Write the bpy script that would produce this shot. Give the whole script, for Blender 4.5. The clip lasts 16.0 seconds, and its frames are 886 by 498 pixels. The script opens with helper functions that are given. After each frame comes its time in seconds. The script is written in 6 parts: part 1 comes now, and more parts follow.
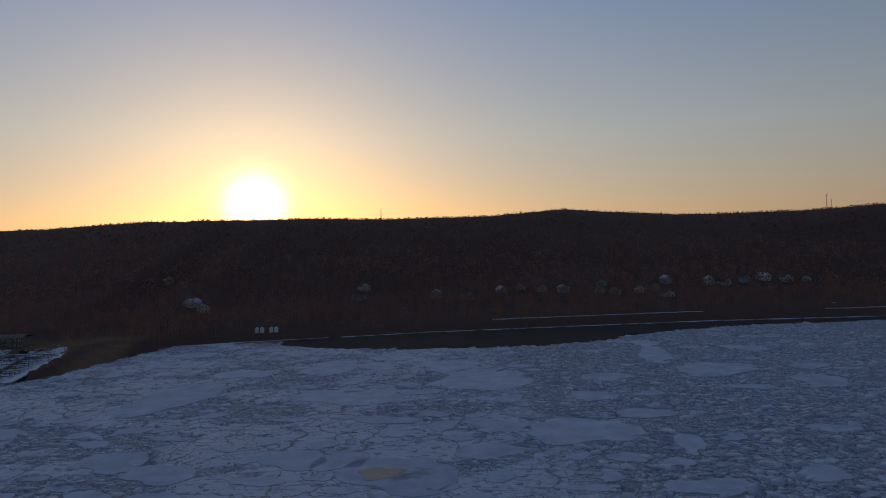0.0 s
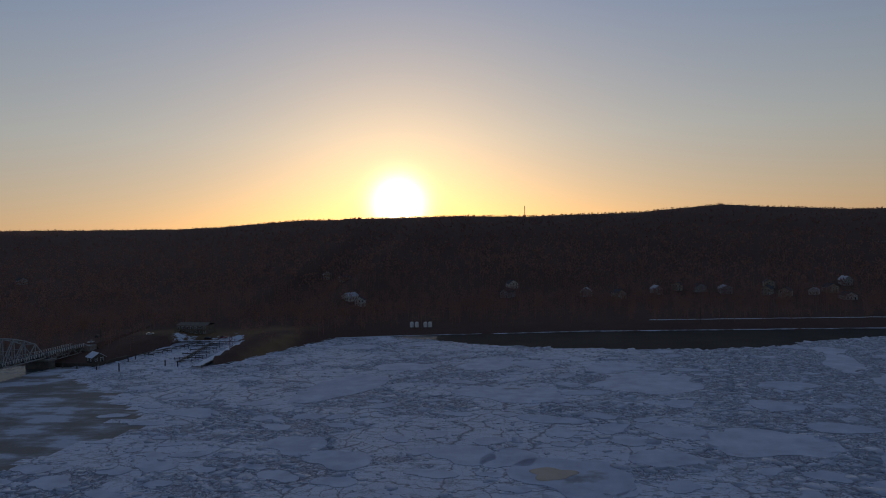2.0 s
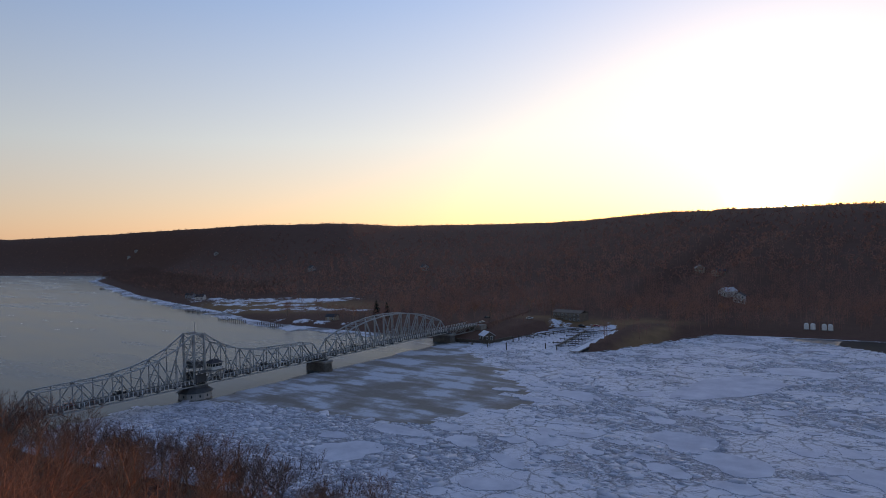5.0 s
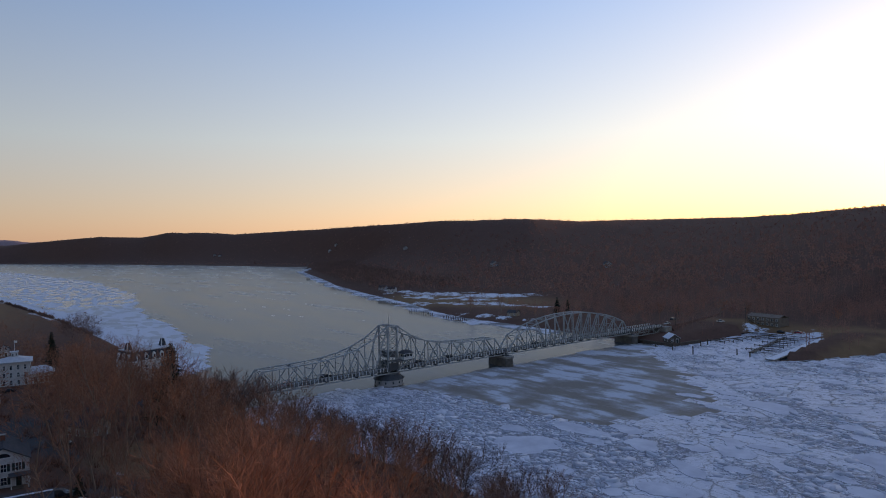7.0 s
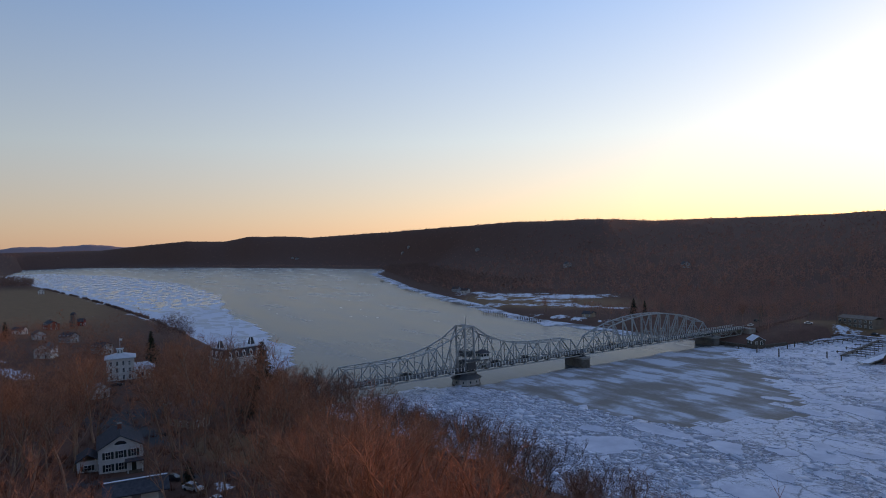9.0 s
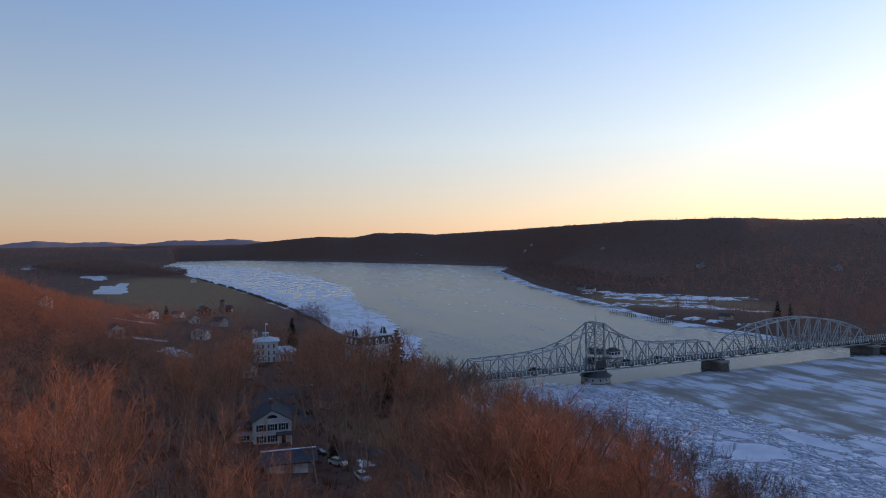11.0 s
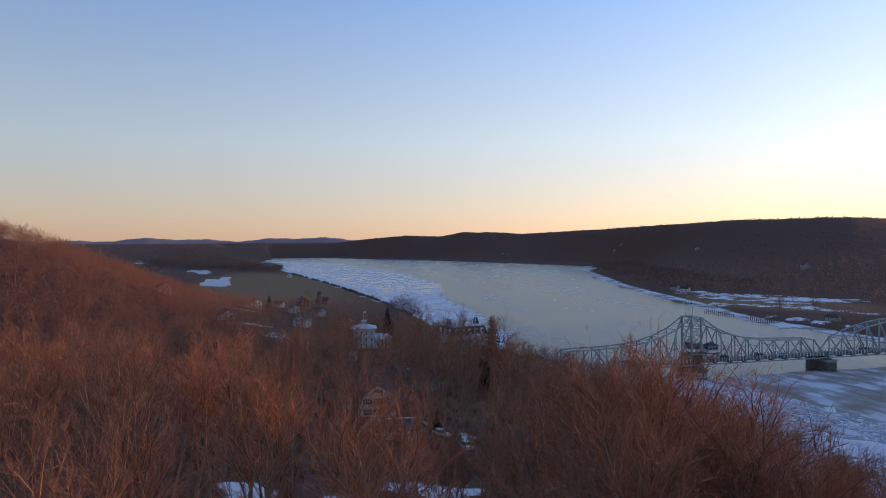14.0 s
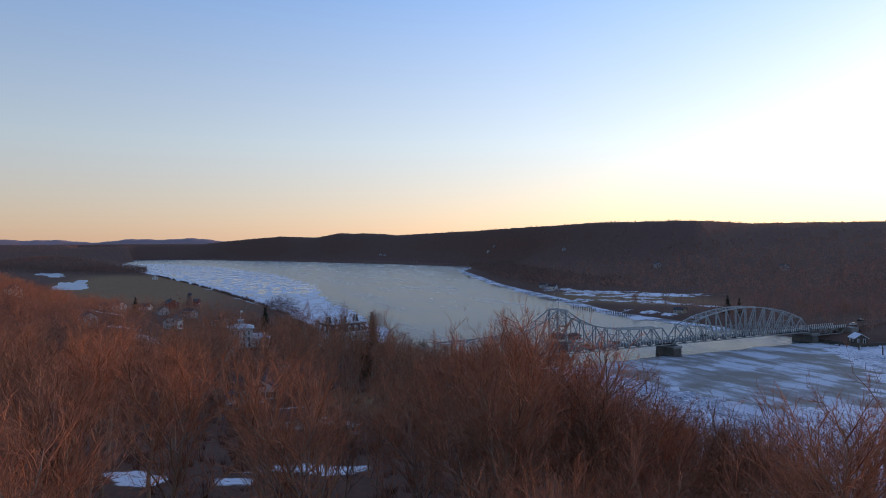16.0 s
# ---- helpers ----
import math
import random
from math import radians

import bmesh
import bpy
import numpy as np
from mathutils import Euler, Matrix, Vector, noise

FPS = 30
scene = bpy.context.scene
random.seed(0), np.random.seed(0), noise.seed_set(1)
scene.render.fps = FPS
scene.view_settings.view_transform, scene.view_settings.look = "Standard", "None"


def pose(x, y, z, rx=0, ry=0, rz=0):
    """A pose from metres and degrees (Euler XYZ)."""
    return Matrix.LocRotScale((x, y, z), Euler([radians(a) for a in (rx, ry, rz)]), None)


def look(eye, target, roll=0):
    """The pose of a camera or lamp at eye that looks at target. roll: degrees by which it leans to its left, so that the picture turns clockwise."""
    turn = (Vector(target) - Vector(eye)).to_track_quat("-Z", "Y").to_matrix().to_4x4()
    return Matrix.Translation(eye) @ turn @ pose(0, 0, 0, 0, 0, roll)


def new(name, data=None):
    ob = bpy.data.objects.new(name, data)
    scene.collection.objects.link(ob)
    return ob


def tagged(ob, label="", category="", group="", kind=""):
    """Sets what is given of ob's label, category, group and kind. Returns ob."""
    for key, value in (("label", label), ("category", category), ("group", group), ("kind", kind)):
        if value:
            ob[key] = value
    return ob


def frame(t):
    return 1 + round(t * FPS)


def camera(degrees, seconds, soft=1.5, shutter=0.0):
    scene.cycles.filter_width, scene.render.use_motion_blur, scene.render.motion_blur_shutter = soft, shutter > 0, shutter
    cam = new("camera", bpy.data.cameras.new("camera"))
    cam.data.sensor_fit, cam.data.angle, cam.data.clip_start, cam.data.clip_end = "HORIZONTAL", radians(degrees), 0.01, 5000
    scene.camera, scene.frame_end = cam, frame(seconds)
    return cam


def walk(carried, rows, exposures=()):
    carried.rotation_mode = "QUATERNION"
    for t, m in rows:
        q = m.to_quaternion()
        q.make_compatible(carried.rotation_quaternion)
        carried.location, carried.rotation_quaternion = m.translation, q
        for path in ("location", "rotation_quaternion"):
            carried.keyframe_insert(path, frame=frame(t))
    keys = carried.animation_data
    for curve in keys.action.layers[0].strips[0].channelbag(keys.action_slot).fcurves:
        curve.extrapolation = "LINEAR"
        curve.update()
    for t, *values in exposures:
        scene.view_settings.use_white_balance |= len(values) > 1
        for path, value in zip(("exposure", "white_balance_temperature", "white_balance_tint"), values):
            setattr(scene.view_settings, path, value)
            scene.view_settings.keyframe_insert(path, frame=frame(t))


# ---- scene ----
cam = camera(67.5, 16.0, 1.0)
PATH = [
    (0, (246.761, -141.286, 61.039), (246.948, -139.295, 61.005), -1.5),
    (0.5, (244.84, -140.202, 60.935), (244.935, -138.204, 60.901), -1.5),
    (1, (242.557, -139.527, 60.958), (242.555, -137.527, 60.924), -1.4),
    (1.5, (240.411, -139.197, 61.01), (240.283, -137.201, 60.975), -1.4),
    (2, (238.08, -138.884, 60.904), (237.851, -136.898, 60.873), -1.5),
    (2.5, (235.881, -138.896, 60.774), (235.554, -136.923, 60.744), -1.3),
    (3, (233.682, -139.234, 60.574), (233.287, -137.273, 60.547), -1.3),
    (3.5, (231.812, -139.782, 60.329), (231.35, -137.837, 60.303), -1.2),
    (4, (230.756, -139.783, 59.885), (230.042, -137.915, 59.86), -1.3),
    (4.5, (230.378, -139.528, 59.616), (229.402, -137.783, 59.592), -1.5),
    (5, (230.007, -139.319, 59.419), (228.803, -137.722, 59.396), -1.5),
    (5.2, (230.142, -139.55, 59.473), (228.865, -138.011, 59.452), -1.8),
    (7.3, (236.873, -145.511, 62.299), (235.268, -144.318, 62.273), -1.3),
    (7.5, (237.483, -146.097, 62.381), (235.87, -144.915, 62.357), -1.4),
    (8, (238.631, -147.125, 62.438), (236.99, -145.982, 62.417), -1.7),
    (10.5, (237.771, -151.836, 61.083), (235.942, -151.026, 61.07), -1.3),
    (11, (237.631, -152.614, 60.579), (235.761, -151.904, 60.566), -1.1),
    (11.5, (237.853, -153.273, 60.1), (235.949, -152.661, 60.088), -1.1),
    (12, (238.452, -154.18, 59.479), (236.533, -153.619, 59.467), -1.0),
    (12.5, (239.055, -155.195, 58.822), (237.124, -154.673, 58.811), -0.9),
    (13, (240.024, -156.274, 58.219), (238.085, -155.786, 58.208), -0.8),
    (13.5, (241.355, -157.14, 57.544), (239.41, -156.675, 57.534), -0.7),
    (14, (242.883, -158.209, 56.824), (240.938, -157.745, 56.815), -0.6),
    (14.5, (244.555, -159.38, 56.109), (242.62, -158.875, 56.101), -0.6),
    (15, (246.375, -160.269, 55.618), (244.455, -159.707, 55.61), -0.5),
    (15.5, (247.934, -161.091, 55.306), (246.056, -160.401, 55.3), -0.6),
    (16, (249.366, -161.831, 55.119), (247.539, -161.016, 55.111), -0.6),
]
EXPOSURES = [(0, 0.12, 7300, 17), (0.9, -0.22, 7400, 17), (1.5, -0.06, 7450, 17), (2.2, 0.17, 7500, 17), (3.0, 0.55, 7600, 18), (3.5, 0.77, 7600, 19), (4.5, 1.06, 7650, 20), (5.2, 1.29, 7600, 20), (8, 1.36, 7350, 18), (11, 1.58, 6850, 16), (16, 1.67, 6750, 16)]
walk(cam, [(t, look(eye, target, roll)) for t, eye, target, roll in PATH], EXPOSURES)

# ---- light ----
SUN_AZ, SUN_EL = -10.3, 3.1          # degrees from +y towards +x, and above the horizon
sun_dir = Vector((math.sin(radians(SUN_AZ)) * math.cos(radians(SUN_EL)),
                  math.cos(radians(SUN_AZ)) * math.cos(radians(SUN_EL)), math.sin(radians(SUN_EL))))
world = bpy.data.worlds.new("winter_sky")
world.use_nodes = True
scene.world = world
wn, wl = world.node_tree.nodes, world.node_tree.links
wn.clear()


def wnode(kind, **inputs):
    n = wn.new(kind)
    for k, v in inputs.items():
        n.inputs[k].default_value = v
    return n


def wmath(op, a, b=None, c=None):
    n = wn.new("ShaderNodeMath")
    n.operation = op
    for i, v in enumerate((a, b, c)):
        if v is None:
            continue
        if isinstance(v, (int, float)):
            n.inputs[i].default_value = v
        else:
            wl.new(v, n.inputs[i])
    return n.outputs[0]


sky = wn.new("ShaderNodeTexSky")
sky.sky_type, sky.sun_disc = "NISHITA", False
sky.sun_elevation, sky.sun_rotation = radians(SUN_EL), radians(SUN_AZ)
sky.altitude, sky.air_density, sky.dust_density, sky.ozone_density = 50, 1.0, 0.6, 2.0
coord = wn.new("ShaderNodeTexCoord")
dot = wn.new("ShaderNodeVectorMath")
dot.operation = "DOT_PRODUCT"
wl.new(coord.outputs["Generated"], dot.inputs[0])
dot.inputs[1].default_value = sun_dir
ang = wmath("ARCCOSINE", wmath("MINIMUM", dot.outputs["Value"], 0.999999))
# the bright aureole round the low sun
glow1 = wmath("EXPONENT", wmath("MULTIPLY", wmath("POWER", wmath("DIVIDE", ang, radians(1.8)), 2.0), -1.0))
glow2 = wmath("EXPONENT", wmath("DIVIDE", ang, -radians(8.0)))
sky_bg = wn.new("ShaderNodeBackground")
sky_bg.inputs["Strength"].default_value = 0.13
sep = wn.new("ShaderNodeSeparateXYZ")
wl.new(coord.outputs["Generated"], sep.inputs[0])
clear = wn.new("ShaderNodeValToRGB")          # thin high haze of a clear winter evening: rose below, blue-lilac above
el = clear.color_ramp.elements
el.new(0.5), el.new(0.5)
for e, (p, c) in zip(el, [(0.0, (1.40, 1.0, 0.86)), (0.15, (1.12, 1.34, 1.60)), (0.36, (0.48, 0.92, 1.80)), (0.8, (0.32, 0.62, 1.40))]):
    e.position, e.color = p, (*c, 1)
wl.new(sep.outputs["Z"], clear.inputs[0])
blend = wn.new("ShaderNodeMix")
blend.data_type = "RGBA"
blend.inputs["Factor"].default_value = 0.68
wl.new(sky.outputs[0], blend.inputs["A"])
lobe = wmath("ADD", wmath("MULTIPLY", wmath("POWER", wmath("MULTIPLY", wmath("ADD", dot.outputs["Value"], 1.0), 0.5), 3.0), 1.3), 0.85)
toward = wn.new("ShaderNodeVectorMath")       # the sky brightens towards the sun
toward.operation = "SCALE"
wl.new(clear.outputs[0], toward.inputs[0])
wl.new(lobe, toward.inputs["Scale"])
wl.new(toward.outputs[0], blend.inputs["B"])
wl.new(blend.outputs["Result"], sky_bg.inputs["Color"])
au1 = wnode("ShaderNodeBackground", Color=(1.0, 0.86, 0.55, 1))
wl.new(wmath("MULTIPLY", glow1, 4.0), au1.inputs["Strength"])
au2 = wnode("ShaderNodeBackground", Color=(1.0, 0.75, 0.29, 1))
glow3 = wmath("EXPONENT", wmath("DIVIDE", ang, -radians(23.0)))
low = wmath("EXPONENT", wmath("MULTIPLY", wmath("MAXIMUM", sep.outputs["Z"], 0.0), -14.0))
band = wmath("MULTIPLY", low, wmath("POWER", wmath("MULTIPLY", wmath("ADD", dot.outputs["Value"], 1.0), 0.5), 5.0))
wl.new(wmath("ADD", wmath("ADD", wmath("MULTIPLY", glow2, 0.38), wmath("MULTIPLY", glow3, 0.06)), wmath("MULTIPLY", band, 0.12)), au2.inputs["Strength"])
add1, add2 = wn.new("ShaderNodeAddShader"), wn.new("ShaderNodeAddShader")
wl.new(sky_bg.outputs[0], add1.inputs[0])
wl.new(au1.outputs[0], add1.inputs[1])
wl.new(add1.outputs[0], add2.inputs[0])
wl.new(au2.outputs[0], add2.inputs[1])
wout = wn.new("ShaderNodeOutputWorld")
wl.new(add2.outputs[0], wout.inputs["Surface"])

sun_data = bpy.data.lights.new("sun", "SUN")
sun_data.energy, sun_data.angle, sun_data.color = 0.85, radians(0.6), (1.0, 0.53, 0.28)
sun_ob = new("sun", sun_data)
sun_ob.matrix_world = look(tuple(sun_dir * 1000), (0, 0, 0))


# ---- materials ----
class Mat:
    """A small wrapper to write node materials briefly."""

    def __init__(self, name, rough=0.8, metal=0.0, spec=0.3):
        self.m = bpy.data.materials.new(name)
        self.m.use_nodes = True
        self.n, self.l = self.m.node_tree.nodes, self.m.node_tree.links
        self.b = self.n["Principled BSDF"]
        self.b.inputs["Roughness"].default_value = rough
        self.b.inputs["Metallic"].default_value = metal
        self.b.inputs["Specular IOR Level"].default_value = spec
        self.geo = self.n.new("ShaderNodeNewGeometry")

    def put(self, socket, v):
        if isinstance(v, (int, float, tuple)):
            socket.default_value = (*v, 1) if isinstance(v, tuple) and len(v) == 3 else v
        else:
            self.l.new(v, socket)

    def pos(self, sx=1.0, sy=1.0, sz=1.0, turn=0.0):
        n = self.n.new("ShaderNodeMapping")
        n.inputs["Scale"].default_value = (sx, sy, sz)
        n.inputs["Rotation"].default_value = (0, 0, radians(turn))
        self.l.new(self.geo.outputs["Position"], n.inputs["Vector"])
        return n.outputs[0]

    def noise(self, scale, detail=4.0, rough=0.6, vec=None, out="Fac"):
        n = self.n.new("ShaderNodeTexNoise")
        n.inputs["Scale"].default_value, n.inputs["Detail"].default_value = scale, detail
        n.inputs["Roughness"].default_value = rough
        self.l.new(vec or self.geo.outputs["Position"], n.inputs["Vector"])
        return n.outputs[out]

    def voronoi(self, scale, feature="DISTANCE_TO_EDGE", vec=None, out="Distance", rand=1.0):
        n = self.n.new("ShaderNodeTexVoronoi")
        n.feature = feature
        n.inputs["Scale"].default_value, n.inputs["Randomness"].default_value = scale, rand
        self.l.new(vec or self.geo.outputs["Position"], n.inputs["Vector"])
        return n.outputs[out]

    def ramp(self, v, stops):
        n = self.n.new("ShaderNodeValToRGB")
        e = n.color_ramp.elements
        while len(e) < len(stops):
            e.new(0.5)
        for el, (p, c) in zip(e, stops):
            el.position = p
            el.color = (*c, 1) if isinstance(c, tuple) else (c, c, c, 1)
        self.l.new(v, n.inputs[0])
        return n.outputs[0]

    def mix(self, f, a, b, blend="MIX"):
        n = self.n.new("ShaderNodeMix")
        n.data_type, n.blend_type = "RGBA", blend
        self.put(n.inputs["Factor"], f)
        self.put(n.inputs["A"], a)
        self.put(n.inputs["B"], b)
        return n.outputs["Result"]

    def math(self, op, a, b=0.0):
        n = self.n.new("ShaderNodeMath")
        n.operation = op
        self.put(n.inputs[0], a)
        self.put(n.inputs[1], b)
        return n.outputs[0]

    def attr(self, name):
        n = self.n.new("ShaderNodeAttribute")
        n.attribute_name = name
        return n.outputs["Fac"]

    def rnd(self):
        return self.n.new("ShaderNodeObjectInfo").outputs["Random"]

    def bump(self, h, strength=0.4, dist=0.1):
        n = self.n.new("ShaderNodeBump")
        n.inputs["Strength"].default_value, n.inputs["Distance"].default_value = strength, dist
        self.l.new(h, n.inputs["Height"])
        self.l.new(n.outputs[0], self.b.inputs["Normal"])
        return self

    def color(self, c):
        self.put(self.b.inputs["Base Color"], c)
        return self

    def rough(self, c):
        self.put(self.b.inputs["Roughness"], c)
        return self


def mottled(name, a, b, scale, rough=0.8, metal=0.0, bump=0.3, dist=0.05, spec=0.3):
    """Two tones mixed at a coarse and a fine scale, with fine relief."""
    k = Mat(name, rough, metal, spec)
    n1, n2 = k.noise(scale), k.noise(scale * 9, 6)
    k.color(k.mix(k.ramp(k.math("ADD", k.math("MULTIPLY", n1, 0.65), k.math("MULTIPLY", n2, 0.35)), [(0.35, 0.0), (0.65, 1.0)]), a, b))
    return k.bump(n2, bump, dist).m


def ground_material():
    k = Mat("ground_winter", 0.95, 0, 0.1)
    big, fine = k.noise(0.02, 5), k.noise(0.6, 6)
    litter = k.mix(k.math("MULTIPLY", k.math("ADD", fine, k.noise(0.08, 6)), 0.5), (0.055, 0.030, 0.023), (0.19, 0.100, 0.072))
    grass = k.mix(k.noise(0.15, 6), (0.15, 0.088, 0.046), (0.29, 0.172, 0.092))
    c = k.mix(k.attr("grass"), litter, grass)
    snowy = k.math("MULTIPLY", k.attr("snow"), 0.70)
    edge = k.ramp(k.math("ADD", snowy, k.math("MULTIPLY", k.math("SUBTRACT", k.math("ADD", k.math("MULTIPLY", k.noise(0.12, 8, 0.7), 0.6), k.math("MULTIPLY", big, 0.4)), 0.5), 3.4)), [(0.50, 0.0), (0.64, 1.0)])
    c = k.mix(edge, c, k.mix(fine, (0.55, 0.58, 0.65), (0.78, 0.8, 0.84)))
    c = k.mix(k.attr("road"), c, k.mix(fine, (0.045, 0.045, 0.05), (0.09, 0.088, 0.09)))
    k.color(c)
    return k.bump(fine, 0.6, 0.3).m


def bark_material(name, a, b):
    k = Mat(name, 0.95, 0, 0.1)
    n = k.noise(3.0, 5, vec=k.pos(1, 1, 0.3))
    tone = k.mix(k.rnd(), (0.75, 0.8, 0.85), (1.2, 1.05, 0.95))
    k.color(k.mix(1.0, k.mix(n, a, b), tone, "MULTIPLY"))
    return k.bump(n, 0.5, 0.05).m


def twig_material(name, a, b, thin_share=0.15, patch=0.35):
    k = Mat(name, 0.9, 0, 0.1)
    n = k.ramp(k.noise(patch, 5), [(0.3, 0.0), (0.7, 1.0)])
    isl = k.geo.outputs["Random Per Island"]
    c = k.mix(k.math("MULTIPLY", k.math("ADD", n, isl), 0.5), a, b)
    tone = k.mix(k.rnd(), (0.7, 0.75, 0.8), (1.3, 1.05, 0.9))
    c = k.mix(1.0, c, tone, "MULTIPLY")
    k.color(c)
    # thin sprays let light through
    thin = k.n.new("ShaderNodeBsdfTranslucent")
    k.put(thin.inputs["Color"], c)
    mx = k.n.new("ShaderNodeMixShader")
    mx.inputs[0].default_value = thin_share
    k.l.new(k.b.outputs[0], mx.inputs[1])
    k.l.new(thin.outputs[0], mx.inputs[2])
    k.l.new(mx.outputs[0], k.n["Material Output"].inputs["Surface"])
    return k.m


def ice_material():
    """Refrozen pack ice: broken slabs with dark joints at three sizes, snow on some of it."""
    k = Mat("pack_ice", 0.6, 0, 0.35)
    warp = k.n.new("ShaderNodeVectorMath")
    warp.operation = "MULTIPLY_ADD"
    k.l.new(k.noise(0.12, 4, out="Color"), warp.inputs[0])
    warp.inputs[1].default_value = (9, 9, 0)
    k.l.new(k.geo.outputs["Position"], warp.inputs[2])
    v = warp.outputs[0]
    e1 = k.ramp(k.voronoi(0.055, vec=v), [(0.0, 0.15), (0.022, 1.0)])
    e2 = k.ramp(k.voronoi(0.32, vec=v), [(0.0, 0.0), (0.07, 1.0)])
    e3 = k.ramp(k.voronoi(0.95, vec=v), [(0.0, 0.0), (0.16, 1.0)])
    brash = k.attr("brash")
    cell = k.voronoi(0.32, "F1", v, "Color")
    fine, broad = k.noise(1.5, 7), k.noise(0.045, 5, 0.62)
    snowy = k.mix(k.math("MULTIPLY", cell, 0.35), k.mix(broad, (0.50, 0.52, 0.60), (0.76, 0.77, 0.84)), (0.60, 0.62, 0.69))
    long = k.ramp(k.noise(1.0, 5, 0.6, k.pos(0.05, 0.22, 1, 14)), [(0.485, 1.0), (0.5, 0.25), (0.515, 1.0)])
    snowy = k.mix(k.math("MULTIPLY", k.math("MULTIPLY", e1, long), 1.0), (0.12, 0.125, 0.14), snowy)
    rubble = k.mix(k.math("MULTIPLY", k.math("MULTIPLY", e2, e3), 1.0), (0.14, 0.148, 0.175), k.mix(cell, (0.34, 0.36, 0.44), (0.66, 0.68, 0.76)))
    crack = k.ramp(k.voronoi(0.17, vec=v), [(0.0, 0.0), (0.035, 1.0)])
    zone = k.ramp(k.noise(0.028, 4, 0.6), [(0.42, 0.0), (0.56, 1.0)])
    snowy = k.mix(k.math("MULTIPLY", k.math("SUBTRACT", 1.0, crack), k.math("MULTIPLY", zone, 0.85)), snowy, (0.13, 0.135, 0.155))
    edge = k.ramp(k.math("ADD", brash, k.math("MULTIPLY", k.math("SUBTRACT", k.noise(0.2, 5), 0.5), 0.9)), [(0.35, 0.0), (0.60, 1.0)])
    k.color(k.mix(edge, snowy, rubble))
    k.bump(k.math("ADD", k.math("MULTIPLY", e2, 0.8), k.math("MULTIPLY", fine, 0.5)), 0.5, 0.25)
    return k.m


def floe_material():
    k = Mat("snowy_floe", 0.75, 0, 0.25)
    n, f = k.noise(0.13, 5), k.noise(2.0, 6)
    tone = k.mix(k.ramp(n, [(0.3, 0.0), (0.7, 1.0)]), (0.46, 0.475, 0.55), (0.68, 0.69, 0.755))
    tone = k.mix(1.0, tone, k.mix(k.rnd(), (0.92, 0.93, 0.95), (1.05, 1.04, 1.03)), "MULTIPLY")
    melt = k.ramp(k.noise(0.05, 4), [(0.64, 0.0), (0.72, 1.0)])
    k.color(k.mix(k.math("MULTIPLY", melt, 0.7), tone, (0.22, 0.21, 0.20)))
    return k.bump(f, 0.4, 0.1).m


def plate_material():
    k = Mat("broken_ice_plates", 0.6, 0, 0.4)
    isl = k.geo.outputs["Random Per Island"]
    f = k.noise(1.2, 5)
    k.color(k.mix(k.math("MULTIPLY", k.math("ADD", isl, f), 0.5), (0.32, 0.34, 0.42), (0.72, 0.74, 0.81)))
    return k.bump(f, 0.4, 0.1).m


def ripple_ice_material():
    """Flat young ice with whitish crescents of frozen slush."""
    k = Mat("rafted_young_ice", 0.5, 0, 0.4)
    v = k.pos(0.11, 0.24, 1, 12)
    n = k.noise(1.0, 4, 0.55, v)
    w = k.ramp(k.voronoi(0.55, "SMOOTH_F1", v), [(0.30, 0.0), (0.55, 1.0)])
    m = k.ramp(k.math("ADD", k.math("MULTIPLY", n, 0.7), k.math("MULTIPLY", w, 0.35)), [(0.47, 0.0), (0.56, 1.0)])
    shore = k.attr("snow")
    m = k.math("MAXIMUM", m, shore)
    k.color(k.mix(m, (0.15, 0.165, 0.175), (0.56, 0.59, 0.66)))
    k.rough(k.math("ADD", k.math("MULTIPLY", m, 0.4), 0.25))
    return k.bump(k.noise(0.6, 5), 0.3, 0.1).m


def water_material():
    """Open, silty river water under a film of thin ice, with paler slush streaks."""
    k = Mat("river_water", 0.6, 0, 0.0)
    v = k.pos(0.007, 0.034, 1, -32)
    s = k.ramp(k.noise(1.0, 7, 0.62, v), [(0.42, 0.0), (0.62, 1.0)])
    k.color(k.mix(s, (0.10, 0.105, 0.105), (0.135, 0.142, 0.142)))
    rip = k.noise(1.0, 6, 0.65, k.pos(0.12, 0.5, 1, -25))
    k.bump(rip, 0.05, 0.06)
    film = k.n.new("ShaderNodeBsdfGlossy")
    film.inputs["Color"].default_value = (0.52, 0.535, 0.545, 1)
    k.put(film.inputs["Roughness"], k.math("ADD", k.math("MULTIPLY", s, 0.08), 0.20))
    k.l.new(k.b.inputs["Normal"].links[0].from_socket, film.inputs["Normal"])
    fr = k.n.new("ShaderNodeFresnel")
    fr.inputs["IOR"].default_value = 1.33
    mx = k.n.new("ShaderNodeMixShader")
    k.l.new(fr.outputs[0], mx.inputs[0])
    k.l.new(k.b.outputs[0], mx.inputs[1])
    k.l.new(film.outputs[0], mx.inputs[2])
    k.l.new(mx.outputs[0], k.n["Material Output"].inputs["Surface"])
    return k.m


